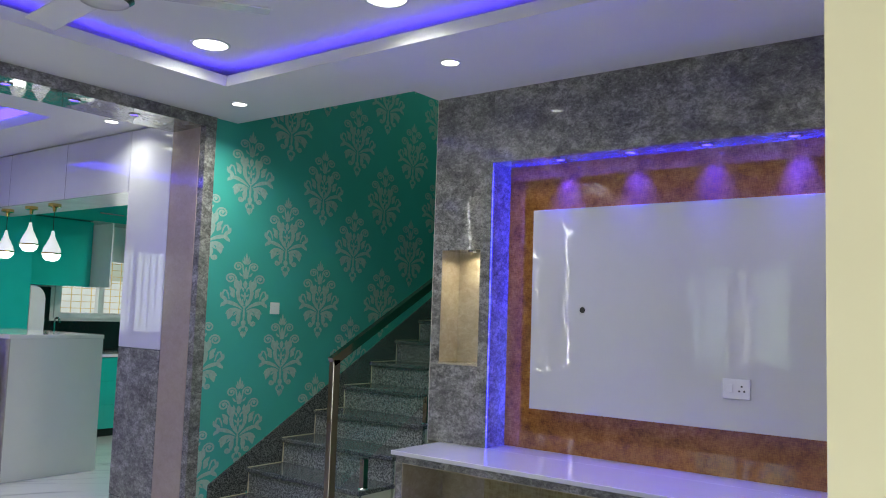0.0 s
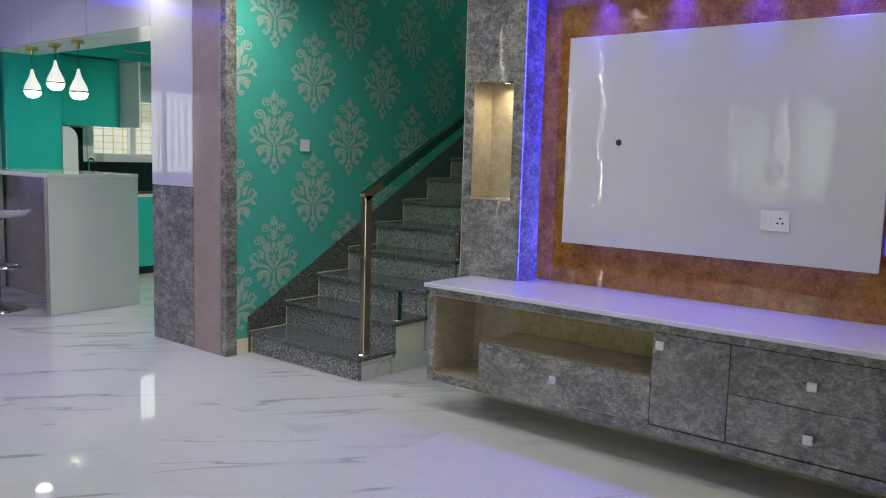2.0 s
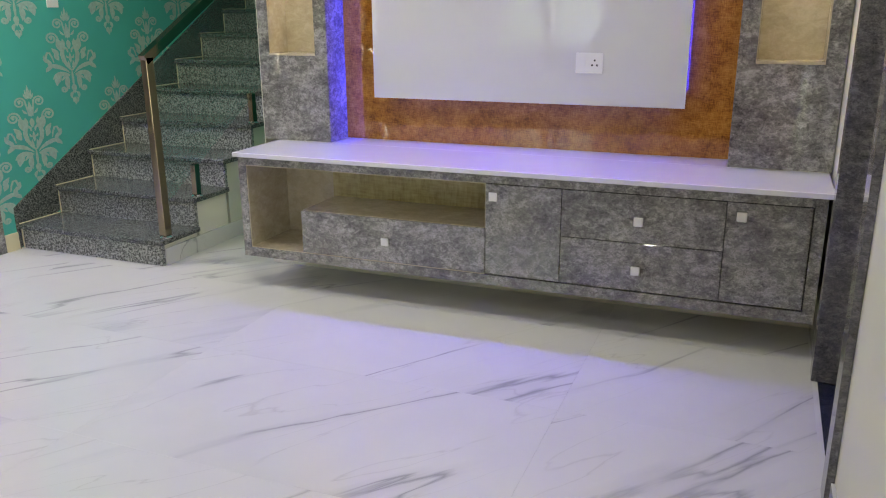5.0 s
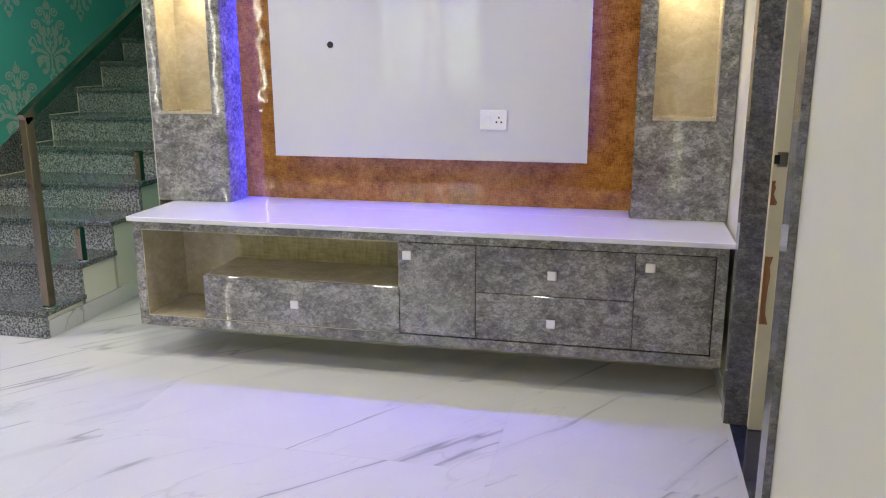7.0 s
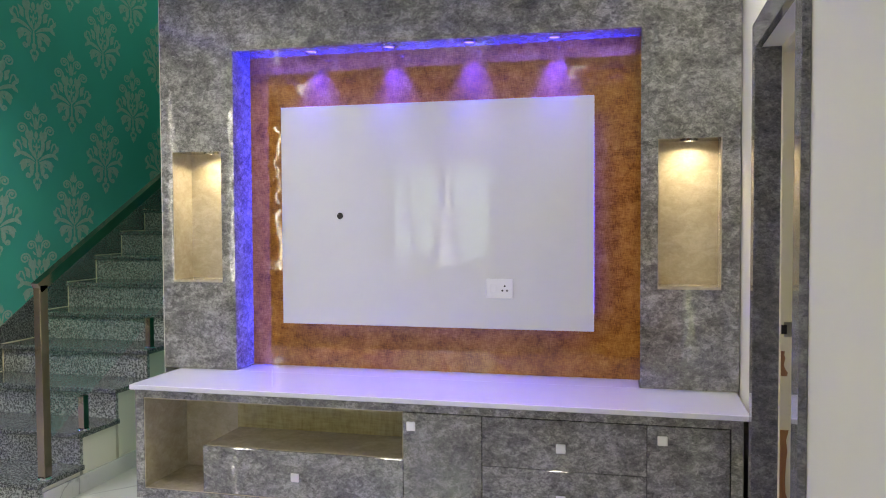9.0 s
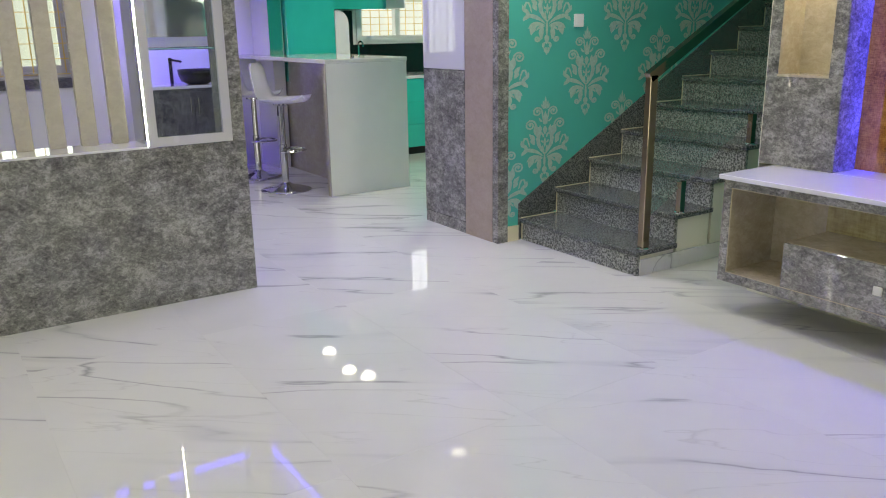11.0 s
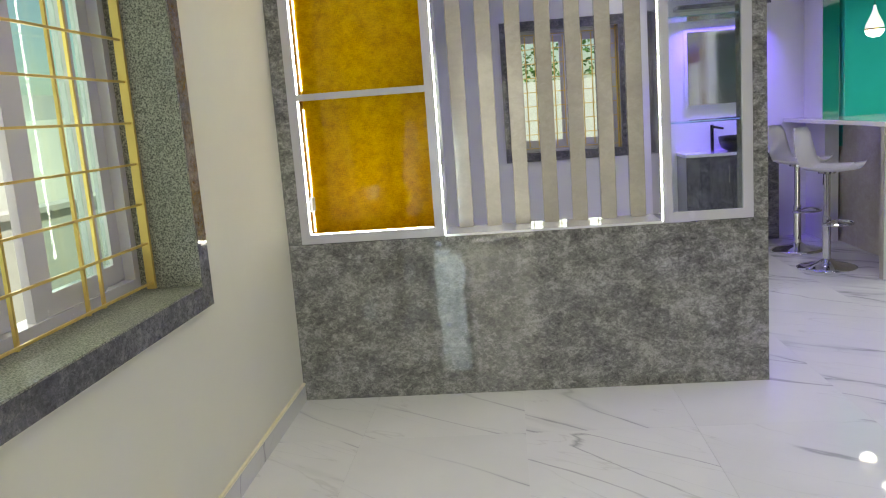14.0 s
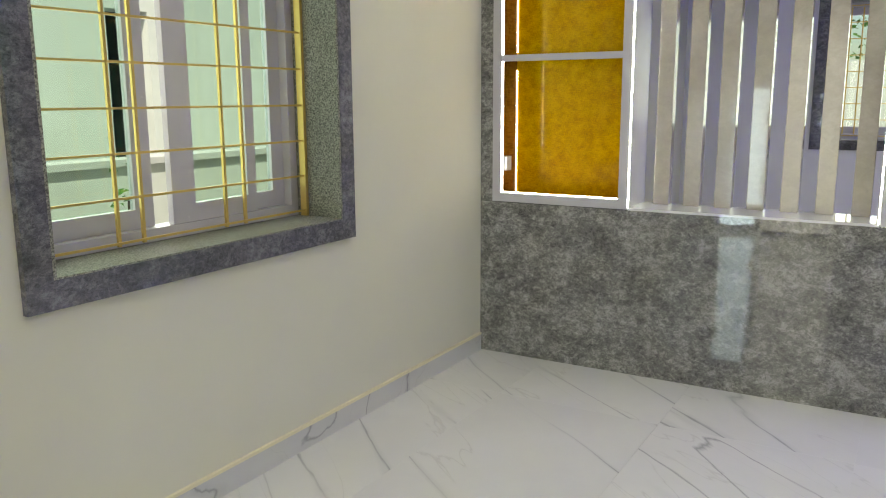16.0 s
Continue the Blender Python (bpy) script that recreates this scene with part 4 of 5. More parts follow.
for z in (1.40, 1.93, 2.4):
    part("glass_shelf", boxes((PXF - 0.27, PXF - 0.03, 1.174, 1.624, z - 0.005, z + 0.005)), M_GREENGLASS, partn, "green edged glass shelf")
part("glass_pane", boxes((PXF - 0.012, PXF - 0.008, 1.215, 1.576, 0.94, 2.735)), M_GLASS, partn)

# ---- window with grille ----


def grille_window(tag, m, w, z0, z1, trim_mat, reveal_mat, depth, bars, uprights, sashes, group, glass_mat):
    """A window in local axes: x along the wall, y out of the room, z up; the room side is y = 0."""
    win = new(tag)
    win.empty_display_size = 0.05
    win.matrix_basis = m
    tagged(win, group, "window", "", "structure")

    def p(name, bm, mat, label="", parent=None):
        ob = part(name, bm, mat)
        ob.parent = parent or win
        if label:
            ob["label"] = label
        return ob
    h, t = w / 2, 0.088
    p("trim", boxes((-h - t, -h, -0.024, -0.001, z0 - t, z1 + t), (h, h + t, -0.024, -0.001, z0 - t, z1 + t),
                    (-h, h, -0.024, -0.001, z0 - t, z0), (-h, h, -0.024, -0.001, z1, z1 + t)), trim_mat, "dark grey stone trim")
    p("sill", boxes((-h + 0.012, h - 0.012, -0.022, depth, z0 - 0.012, z0 + 0.006)), reveal_mat, "speckled granite sill")
    p("reveal", boxes((-h, -h + 0.012, -0.022, depth, z0, z1)), reveal_mat, "speckled granite reveal")
    p("reveal", boxes((h - 0.012, h, -0.022, depth, z0, z1)), reveal_mat, "speckled granite reveal")
    p("reveal_head", boxes((-h + 0.012, h - 0.012, -0.022, depth, z1 - 0.012, z1)), reveal_mat)
    yb = 0.165
    for z in bars:
        p("grille_bar", box(bmesh.new(), -h + 0.02, h - 0.02, yb - 0.005, yb + 0.005, z - 0.004, z + 0.004), M_GOLD)
    for x in uprights:
        p("grille_upright", box(bmesh.new(), x - 0.006, x + 0.006, yb + 0.005, yb + 0.016, z0 + 0.02, z1 - 0.02), M_GOLD)
    for sx in (-1, 1):
        p("grille_side", boxes((sx * (h - 0.022) - 0.008, sx * (h - 0.022) + 0.008, yb - 0.012, yb + 0.02, z0 + 0.008, z1 - 0.014)), M_GOLD)
    yf = depth - 0.085
    fr = p("window_frame", boxes((-h + 0.013, -h + 0.055, yf, yf + 0.08, z0 + 0.008, z1 - 0.013), (h - 0.055, h - 0.013, yf, yf + 0.08, z0 + 0.008, z1 - 0.013),
                                 (-h + 0.055, h - 0.055, yf, yf + 0.08, z0 + 0.008, z0 + 0.055), (-h + 0.055, h - 0.055, yf, yf + 0.08, z1 - 0.055, z1 - 0.013)), M_FRAME, "white sliding window frame")
    for x0, x1, a, b, back in sashes:
        yy = yf + (0.042 if back else 0.008)
        p("sash", boxes((x0, x0 + a, yy, yy + 0.028, z0 + 0.056, z1 - 0.056), (x1 - b, x1, yy, yy + 0.028, z0 + 0.056, z1 - 0.056),
                        (x0 + a, x1 - b, yy, yy + 0.028, z0 + 0.056, z0 + 0.125), (x0 + a, x1 - b, yy, yy + 0.028, z1 - 0.125, z1 - 0.056)), M_FRAME, "", fr)
        pane = p("pane", boxes((x0 + a, x1 - b, yy + 0.012, yy + 0.016, z0 + 0.125, z1 - 0.125)), glass_mat, "", fr)
        pane.visible_shadow = False
    return win


grille_window("window_1", pose(-2.88, WINY, 0, 0, 0, 180), 1.36, 0.95, 2.25, M_GREYDK, M_SILL, 0.30, [0.983 + 0.151 * k for k in range(9)], (-0.30, -0.197, 0.197, 0.30), ((-0.625, -0.08, 0.06, 0.08, True), (-0.02, 0.42, 0.11, 0.05, False), (0.42, 0.625, 0.03, 0.07, True)), "white sliding window behind a gold grille, granite sill", M_WINGLASS)
grille_window("window_2", pose(BACKX, 1.025, 0, 0, 0, 90), 1.15, 1.05, 2.33, M_GREYDK, M_GREYDK, 0.25, [1.09 + 0.15 * k for k in range(9)], [-0.5 + 0.1 * k for k in range(11)], ((-0.52, 0.02, 0.06, 0.06, True), (-0.02, 0.52, 0.06, 0.06, False)), "dining room window behind a gold grille", M_CLEARWIN)

# ---- entrance door leaf, standing open along the window wall ----
leaf = new("main_door")
leaf.empty_display_size = 0.05
leaf.matrix_basis = pose(-0.215, -0.715, 0, 0, 0, 179.5)
tagged(leaf, "red-brown wooden entrance door standing wide open", "door")


def leaf_part(name, bm, mat, label=""):
    ob = part(name, bm, mat)
    ob.parent = leaf
    if label:
        ob["label"] = label
    return ob


leaf_part("leaf_panel", box(bmesh.new(), 0.0, 1.30, -0.02, 0.02, 0.008, 2.12, bev=0.003), M_DOORWOOD)
leaf_part("handle_plate", box(bmesh.new(), 1.272, 1.335, -0.032, -0.0205, 1.0, 1.42, bev=0.004), M_BLACK, "long black handle plate with gold edge")
leaf_part("handle_edge", boxes((1.255, 1.271, -0.036, -0.0205, 0.99, 1.43)), M_BRASS, "gold edge strip of the handle")
ob = leaf_part("lock_cylinder", lathe([(0.0, 0.020), (0.012, 0.020), (0.020, 0.014), (0.030, 0.006), (0.032, 0.0)], 28), M_CHROME, "round steel lock cylinder")
ob.matrix_basis = pose(1.225, -0.0205, 0.95, 90, 0, 0)
leaf_part("key", box(bmesh.new(), 1.2235, 1.2265, -0.055, -0.04, 0.944, 0.956), M_CHROME)
leaf_part("key_head", box(bmesh.new(), 1.213, 1.237, -0.072, -0.055, 0.938, 0.962, bev=0.004), plain("dark_red_plastic", (0.16, 0.01, 0.015), 0.3), "dark red key head")

# ---- kitchen seen through the opening ----
tall = thing("tall_cabinet", (-5.46, 3.5, 0), "tall cabinet with white gloss upper door and grey lower door", "cabinet")
part("body", boxes((-5.735, -5.19, 3.475, 4.05, 0, CEIL - 0.002)), M_GREYDK, tall)
part("upper_door", box(bmesh.new(), -5.732, -5.192, 3.453, 3.474, 1.192, CEIL - 0.01, bev=0.002), M_GLOSSW, tall, "white gloss door")
part("lower_door", box(bmesh.new(), -5.732, -5.192, 3.453, 3.474, 0.09, 1.184, bev=0.002), M_GREY, tall)
part("plinth", boxes((-5.732, -5.192, 3.456, 3.474, 0, 0.086)), M_GREY, tall)
edges = (-5.738, -6.71, -7.72, -8.79)
for x1, x0 in zip(edges, edges[1:]):
    c = thing("overhead_cabinet", ((x0 + x1) / 2, 3.6, 2.39), "white gloss overhead cabinet above the bar", "cabinet", "overhead cabinets")
    part("body", boxes((x0 + 0.002, x1 - 0.002, 3.475, 3.95, 2.392, CEIL - 0.002)), M_PVC, c)
    part("door", box(bmesh.new(), x0 + 0.004, x1 - 0.004, 3.453, 3.474, 2.385, CEIL - 0.01, bev=0.002), M_GLOSSW, c)
    part("edge_strip", boxes((x0 - 0.004, x0 + 0.0035, 3.455, 3.474, 2.385, CEIL - 0.01)), M_BLACK, c)
panel = thing("kitchen_side_panel", (-9.04, 3.45, 0), "white gloss tall panel beside the bar", "panel")
part("panel", boxes((-9.29, -8.80, 3.446, 3.468, 1.225, CEIL - 0.004)), M_GLOSSW, panel)
part("metal_edge", boxes((-8.80, -8.785, 3.444, 3.60, 1.225, 2.384)), M_CHROME, panel)

bar = thing("breakfast_bar", (-8.1, 3.66, 0), "white breakfast bar with waterfall end", "bar counter")
part("end_panel", box(bmesh.new(), -7.075, -7.03, 3.25, 4.08, 0, 1.19, bev=0.002), M_BARW, bar)
part("bar_top", box(bmesh.new(), BACKX + 0.002, -7.025, 3.24, 4.085, 1.191, 1.228, bev=0.003), M_BARW, bar)
part("front_panel", boxes((BACKX + 0.002, -7.076, 3.62, 3.64, 0, 1.19)), M_SLAT, bar, "beige front under the bar")
part("edge_band", boxes((-7.08, -7.028, 3.240, 3.249, 0, 1.19)), M_SLAT, bar)


def stool(x, y, turn):
    s = thing("bar_stool", (0, 0, 0), "white moulded bar stool on a chrome gas-lift base", "bar stool", "bar stools")
    part("base", lathe([(0.0, 0.0), (0.235, 0.0), (0.24, 0.010), (0.20, 0.024), (0.08, 0.05), (0.04, 0.08), (0.0, 0.08)], 40), M_CHROME, s, smooth=True)
    part("column", lathe([(0.0, 0.07), (0.034, 0.07), (0.034, 0.44), (0.026, 0.445), (0.026, 0.80), (0.07, 0.81), (0.07, 0.825), (0.0, 0.825)], 24), M_CHROME, s)
    bm = bmesh.new()
    for i in range(20):
        a0, a1 = math.pi * (0.0 + i / 20), math.pi * (0.0 + (i + 1) / 20)
        rod(bm, (0.15 * math.cos(a0), -0.02 - 0.19 * math.sin(a0), 0.39), (0.15 * math.cos(a1), -0.02 - 0.19 * math.sin(a1), 0.39), 0.011, 8)
    rod(bm, (-0.15, -0.02, 0.39), (0.15, -0.02, 0.39), 0.011, 8)
    part("foot_rest", bm, M_CHROME, s)
    bm = bmesh.new()
    rod(bm, (0.02, 0.03, 0.80), (0.12, 0.06, 0.79), 0.006, 8)
    rod(bm, (0.12, 0.06, 0.80), (0.12, 0.06, 0.70), 0.014, 10, 0.018)
    part("lever", bm, M_BLACK, s)
    # seat shell: a profile swept across the width
    prof = [(-0.26, 0.865), (-0.24, 0.842), (-0.14, 0.828), (0.0, 0.825), (0.12, 0.836), (0.18, 0.875), (0.212, 0.94), (0.235, 1.05), (0.252, 1.15), (0.26, 1.195)]
    bm = bmesh.new()
    rows = []
    n = 12
    for k, (py, pz) in enumerate(prof):
        t = k / (len(prof) - 1)
        hw = 0.24 - 0.055 * abs(2 * t - 0.75) ** 2
        if k in (0, len(prof) - 1):
            hw *= 0.8
        r = []
        for i in range(n + 1):
            u = 2 * i / n - 1
            lift = 0.05 * abs(u) ** 3
            r.append(bm.verts.new((u * hw, py - (lift if t > 0.55 else 0), pz + (lift if t <= 0.55 else 0))))
        rows.append(r)
    for a, b in zip(rows, rows[1:]):
        for i in range(n):
            bm.faces.new((a[i], a[i + 1], b[i + 1], b[i]))
    bmesh.ops.solidify(bm, geom=list(bm.faces), thickness=0.012)
    bmesh.ops.recalc_face_normals(bm, faces=bm.faces)
    part("seat_shell", bm, M_PVC, s, smooth=True)
    s.matrix_basis = pose(x, y, 0, 0, 0, turn)
    return s


st1 = stool(-7.58, 3.03, 140)
copy_thing(st1, pose(-8.42, 3.08, 0, 0, 0, 138))

for x, z in ((-8.05, 1.995), (-7.58, 2.05), (-7.15, 1.955)):
    y = 3.60
    pl = thing("pendant_lamp", (x, y, z), "opal teardrop pendant lamp with a brass band", "pendant lamp", "pendant lamps")
    part("canopy", lathe([(0.0, 2.39 - z), (0.055, 2.39 - z), (0.055, 2.362 - z), (0.018, 2.355 - z), (0.014, 2.32 - z), (0.0, 2.32 - z)], 24, x, y, z), M_BRASS, pl)
    bm = bmesh.new()
    rod(bm, (x, y, z + 0.18), (x, y, 2.33), 0.003, 6)
    part("cord", bm, M_BLACK, pl)
    part("bowl", lathe([(0.0, -0.080), (0.042, -0.073), (0.068, -0.048), (0.077, -0.018), (0.077, -0.012)], 32, x, y, z), M_PEND, pl, "glowing opal glass bowl", smooth=True)
    part("shade", lathe([(0.077, -0.0115), (0.076, -0.004), (0.070, 0.03), (0.048, 0.075), (0.026, 0.12), (0.014, 0.165), (0.009, 0.19), (0.0, 0.19)], 32, x, y, z), M_PENDCONE, pl, "softly lit tapering glass neck", smooth=True)
    part("band", lathe([(0.0775, -0.018), (0.081, -0.018), (0.081, -0.004), (0.0775, -0.004), (0.0775, -0.018)], 32, x, y, z), M_BRASS, pl)

base = thing("base_cabinets", (-9.0, 5.2, 0), "teal gloss kitchen base cabinets along the window wall", "cabinet")
part("body", boxes((BACKX + 0.002, -8.73, 3.62, 7.19, 0.09, 0.905)), M_TEALCAB, base)
part("plinth", boxes((BACKX + 0.002, -8.76, 3.62, 7.19, 0, 0.089)), M_BLACK, base)
for k in range(4):
    for z0, z1 in ((0.095, 0.36), (0.365, 0.63), (0.635, 0.9)):
        part("drawer", box(bmesh.new(), -8.729, -8.71, 4.02 + 0.79 * k, 4.80 + 0.79 * k, z0, z1, bev=0.002), M_TEALCAB, base)
ktop = thing("kitchen_worktop", (-9.0, 5.2, 0.906), "pale stone kitchen worktop", "worktop")
part("slab", boxes((BACKX + 0.002, -8.70, 3.62, 7.19, 0.906, 0.94)), M_GLOSSW, ktop)
splash = thing("backsplash", (BACKX + 0.01, 5.2, 0.94), "black polished granite backsplash", "backsplash", kind="structure")
part("slab", boxes((BACKX + 0.001, BACKX + 0.012, 3.62, 4.70, 0.941, 1.69), (BACKX + 0.001, BACKX + 0.012, 4.70, 5.95, 0.941, 1.30), (BACKX + 0.001, BACKX + 0.012, 5.95, 7.19, 0.941, 1.69)), M_BLACKGR, splash)
side = thing("tall_teal_unit", (-9.0, 3.9, 0.94), "tall teal gloss unit at the end of the kitchen", "cabinet")
part("body", boxes((BACKX + 0.014, -8.742, 3.62, 4.19, 0.941, CEIL - 0.004)), M_TEALCAB, side)
part("door", box(bmesh.new(), -8.741, -8.72, 3.622, 4.188, 0.945, 2.455, bev=0.002), M_TEALCAB, side)
part("loft_door", box(bmesh.new(), -8.741, -8.72, 3.622, 4.188, 2.461, CEIL - 0.006, bev=0.002), M_TEALCAB, side)
arch = thing("worktop_end_panel", (-8.9, 4.25, 0.94), "white rounded end panel on the worktop", "panel")
bm = bmesh.new()
outline = [(4.195, 0.941), (4.36, 0.941), (4.36, 1.50)] + [(4.24 + 0.12 * math.cos(radians(a)), 1.53 + 0.15 * math.sin(radians(a))) for a in range(0, 91, 10)] + [(4.195, 1.68)]
f = bm.faces.new([bm.verts.new((-8.74, y, z)) for y, z in outline])
ex = bmesh.ops.extrude_face_region(bm, geom=[f])
bmesh.ops.translate(bm, verts=[v for v in ex["geom"] if isinstance(v, bmesh.types.BMVert)], vec=(0.02, 0, 0))
bmesh.ops.recalc_face_normals(bm, faces=bm.faces)
part("panel", bm, M_PVC, arch)
for y0, y1, opened in ((4.20, 4.98, False), (5.0, 5.95, True), (5.97, 7.19, False)):
    c = thing("wall_cabinet", (-9.1, (y0 + y1) / 2, 1.7), "teal gloss kitchen wall cabinet", "cabinet", "kitchen wall cabinets")
    if not opened:
        part("body", boxes((BACKX + 0.014, -8.97, y0, y1, 1.70, 2.46)), M_TEALCAB, c)
        part("door", box(bmesh.new(), -8.969, -8.95, y0 + 0.003, y1 - 0.003, 1.70, 2.45, bev=0.002), M_TEALCAB, c)
    else:
        part("door", box(bmesh.new(), -8.97, -8.55, 4.985, 5.003, 1.70, 2.43, bev=0.002), M_PVC, c, "white inner face of an open door")
        part("hinge", boxes((-8.95, -8.90, 5.004, 5.03, 1.80, 1.84)), M_BLACK, c)
        part("hinge", boxes((-8.95, -8.90, 5.004, 5.03, 2.26, 2.30)), M_BLACK, c)
loft = thing("loft_cabinet", (-9.0, 5.5, 2.47), "teal gloss loft cabinets under the ceiling", "cabinet")
part("body", boxes((BACKX + 0.014, -8.82, 4.195, 7.19, 2.465, CEIL - 0.004)), M_TEALCAB, loft)
bm = bmesh.new()
rod(bm, (-8.79, 4.95, 2.56), (-8.79, 5.25, 2.56), 0.008, 10)
part("pull_handle", bm, M_CHROME, loft)
kwin = thing("window_3", (BACKX, 5.3, 1.33), "kitchen window with white frame and dark bars", "window", kind="structure")
part("window_frame", boxes((BACKX - 0.08, BACKX + 0.02, 4.75, 4.82, 1.33, 2.1), (BACKX - 0.08, BACKX + 0.02, 5.83, 5.90, 1.33, 2.1), (BACKX - 0.08, BACKX + 0.02, 4.82, 5.83, 1.33, 1.40), (BACKX - 0.08, BACKX + 0.02, 4.82, 5.83, 2.03, 2.1),
    (BACKX - 0.07, BACKX + 0.01, 5.29, 5.36, 1.40, 2.03)), M_PVC, kwin)
bm = bmesh.new()
for k in range(8):
    box(bm, BACKX - 0.10, BACKX - 0.09, 4.8, 5.85, 1.45 + 0.08 * k, 1.456 + 0.08 * k)
for k in range(8):
    box(bm, BACKX - 0.11, BACKX - 0.10, 4.88 + 0.125 * k, 4.886 + 0.125 * k, 1.36, 2.08)
part("grille", bm, M_GOLD, kwin)
for y in (4.50, 4.68):
    t = thing("tap", (-9.12, y, 0.941), "tall chrome kitchen tap", "tap", "kitchen taps")
    bm = bmesh.new()
    rod(bm, (-9.12, y, 0.941), (-9.12, y, 1.28), 0.012, 12)
    for i in range(10):
        a0, a1 = math.pi * i / 10, math.pi * (i + 1) / 10
        rod(bm, (-9.06 - 0.06 * math.cos(a0), y, 1.28 + 0.06 * math.sin(a0)), (-9.06 - 0.06 * math.cos(a1), y, 1.28 + 0.06 * math.sin(a1)), 0.011, 10)
    part("spout", bm, M_CHROME, t)

# ---- wash area seen through the display frame ----
van = thing("vanity_unit", (BACKX + 0.25, 2.5, 0), "dark grey laminate vanity cabinet", "vanity")
part("body", boxes((BACKX + 0.002, BACKX + 0.45, 2.15, 3.05, 0.05, 0.92)), M_GREYDK, van)
for y0, y1, hy in ((2.155, 2.598, 2.56), (2.602, 3.045, 2.64)):
    d = part("door", box(bmesh.new(), BACKX + 0.451, BACKX + 0.468, y0, y1, 0.08, 0.915, bev=0.002), M_GREYDK, van)
    bm = bmesh.new()
    rod(bm, (BACKX + 0.49, hy, 0.66), (BACKX + 0.49, hy, 0.82), 0.007, 10)
    rod(bm, (BACKX + 0.468, hy, 0.68), (BACKX + 0.49, hy, 0.68), 0.005, 8)
    rod(bm, (BACKX + 0.468, hy, 0.80), (BACKX + 0.49, hy, 0.80), 0.005, 8)
    part("handle", bm, M_CHROME, d, "chrome bow handle")
part("countertop", boxes((BACKX + 0.002, BACKX + 0.48, 2.14, 3.06, 0.921, 0.95)), M_GLOSSW, van, "white stone vanity top")
bs = thing("wash_basin", (BACKX + 0.25, 2.72, 0.951), "black patterned bowl basin", "basin")
part("bowl", lathe([(0.10, 0.0), (0.17, 0.03), (0.195, 0.10), (0.20, 0.15), (0.19, 0.15), (0.17, 0.06), (0.0, 0.03)], 32, BACKX + 0.26, 2.72, 0.951), M_BLACKGR, bs, smooth=True)
tap = thing("basin_tap", (BACKX + 0.08, 2.5, 0.951), "slim black tap beside the basin", "tap")
bm = bmesh.new()
rod(bm, (BACKX + 0.08, 2.5, 0.951), (BACKX + 0.08, 2.5, 1.22), 0.018, 12)
rod(bm, (BACKX + 0.08, 2.5, 1.20), (BACKX + 0.2, 2.58, 1.18), 0.012, 10)
part("spout", bm, M_BLACK, tap)
mir = thing("wall_mirror", (BACKX + 0.02, 2.6, 1.42), "backlit mirror above the basin", "mirror")
part("mirror_glass", boxes((BACKX + 0.02, BACKX + 0.026, 2.28, 3.0, 1.43, 2.17)), M_MIRROR, mir)
part("mirror_frame", boxes((BACKX + 0.005, BACKX + 0.018, 2.25, 3.03, 1.40, 2.20)), M_PVC, mir)
area_lamp("mirror_led_strip", look((BACKX + 0.22, 2.6, 2.36), (BACKX, 2.6, 1.7)), 0.8, 0.02, 20, (0.14, 0.07, 1.0), 75)
shelf = thing("wash_shelf", (BACKX + 0.1, 2.6, 2.38), "white box shelf with blue light above the mirror", "shelf")
part("board", boxes((BACKX + 0.002, BACKX + 0.25, 2.15, 3.05, 2.38, 2.42)), M_GREYDK, shelf)

# ---- ceiling lights and fan ----
for x, y, z, r, w in ((-4.33, 3.37, CEIL, 0.055, 17), (-3.82, 2.75, UP, 0.11, 6), (-2.53, 2.79, UP, 0.11, 6), (-1.2, 2.77, UP, 0.11, 7), (-4.0, 0.3, UP, 0.11, 7), (-1.2, 0.3, UP, 0.11, 7),
                      (-2.6, 3.40, CEIL, 0.055, 3.5), (-0.5, 3.40, CEIL, 0.055, 3.5), (-4.4, 0.4, CEIL, 0.055, 3.5), (-2.4, -0.5, CEIL, 0.055, 3.5), (-5.6, 3.2, CEIL, 0.055, 5.5), (-8.8, 1.6, CEIL, 0.055, 3.5),
                      (-7.0, 0.9, CEIL + 0.2, 0.11, 12), (-7.0, 2.3, CEIL + 0.2, 0.11, 11), (-7.2, 5.2, CEIL, 0.11, 42)):
    l = thing("ceiling_downlight", (x, y, z), "round white recessed LED downlight", "downlight", "ceiling downlights")
    part("ring", lathe([(r * 0.86, 0.0), (r, 0.0), (r, -0.006), (r * 0.88, -0.008), (r * 0.86, -0.004)], 32, x, y, z), M_PVC, l)
    part("diffuser", lathe([(0.0, -0.003), (r * 0.86, -0.003)], 32, x, y, z), M_LED_W, l)
    disc_lamp("downlight_lamp", look((x, y, z - 0.012), (x, y + 0.001, 0)), r * 1.5, w, WHITE, 150)
for y in (2.57, 2.99, 2.15, 1.9):
    l = thing("beam_spotlight", (-4.95, y, 2.79), "small violet spotlight under the beam", "spotlight", "beam spotlights")
    part("ring", lathe([(0.026, 0.0), (0.04, 0.0), (0.04, -0.006), (0.028, -0.007), (0.026, -0.004)], 24, -4.95, y, 2.79), M_CHROME, l)
    part("lens", lathe([(0.0, -0.003), (0.026, -0.003)], 24, -4.95, y, 2.79), M_LED_B, l)
    disc_lamp("beam_spot_lamp", look((-4.95, y, 2.78), (-4.95, y + 0.001, 0)), 0.05, 3.6, VIOLET, 130)
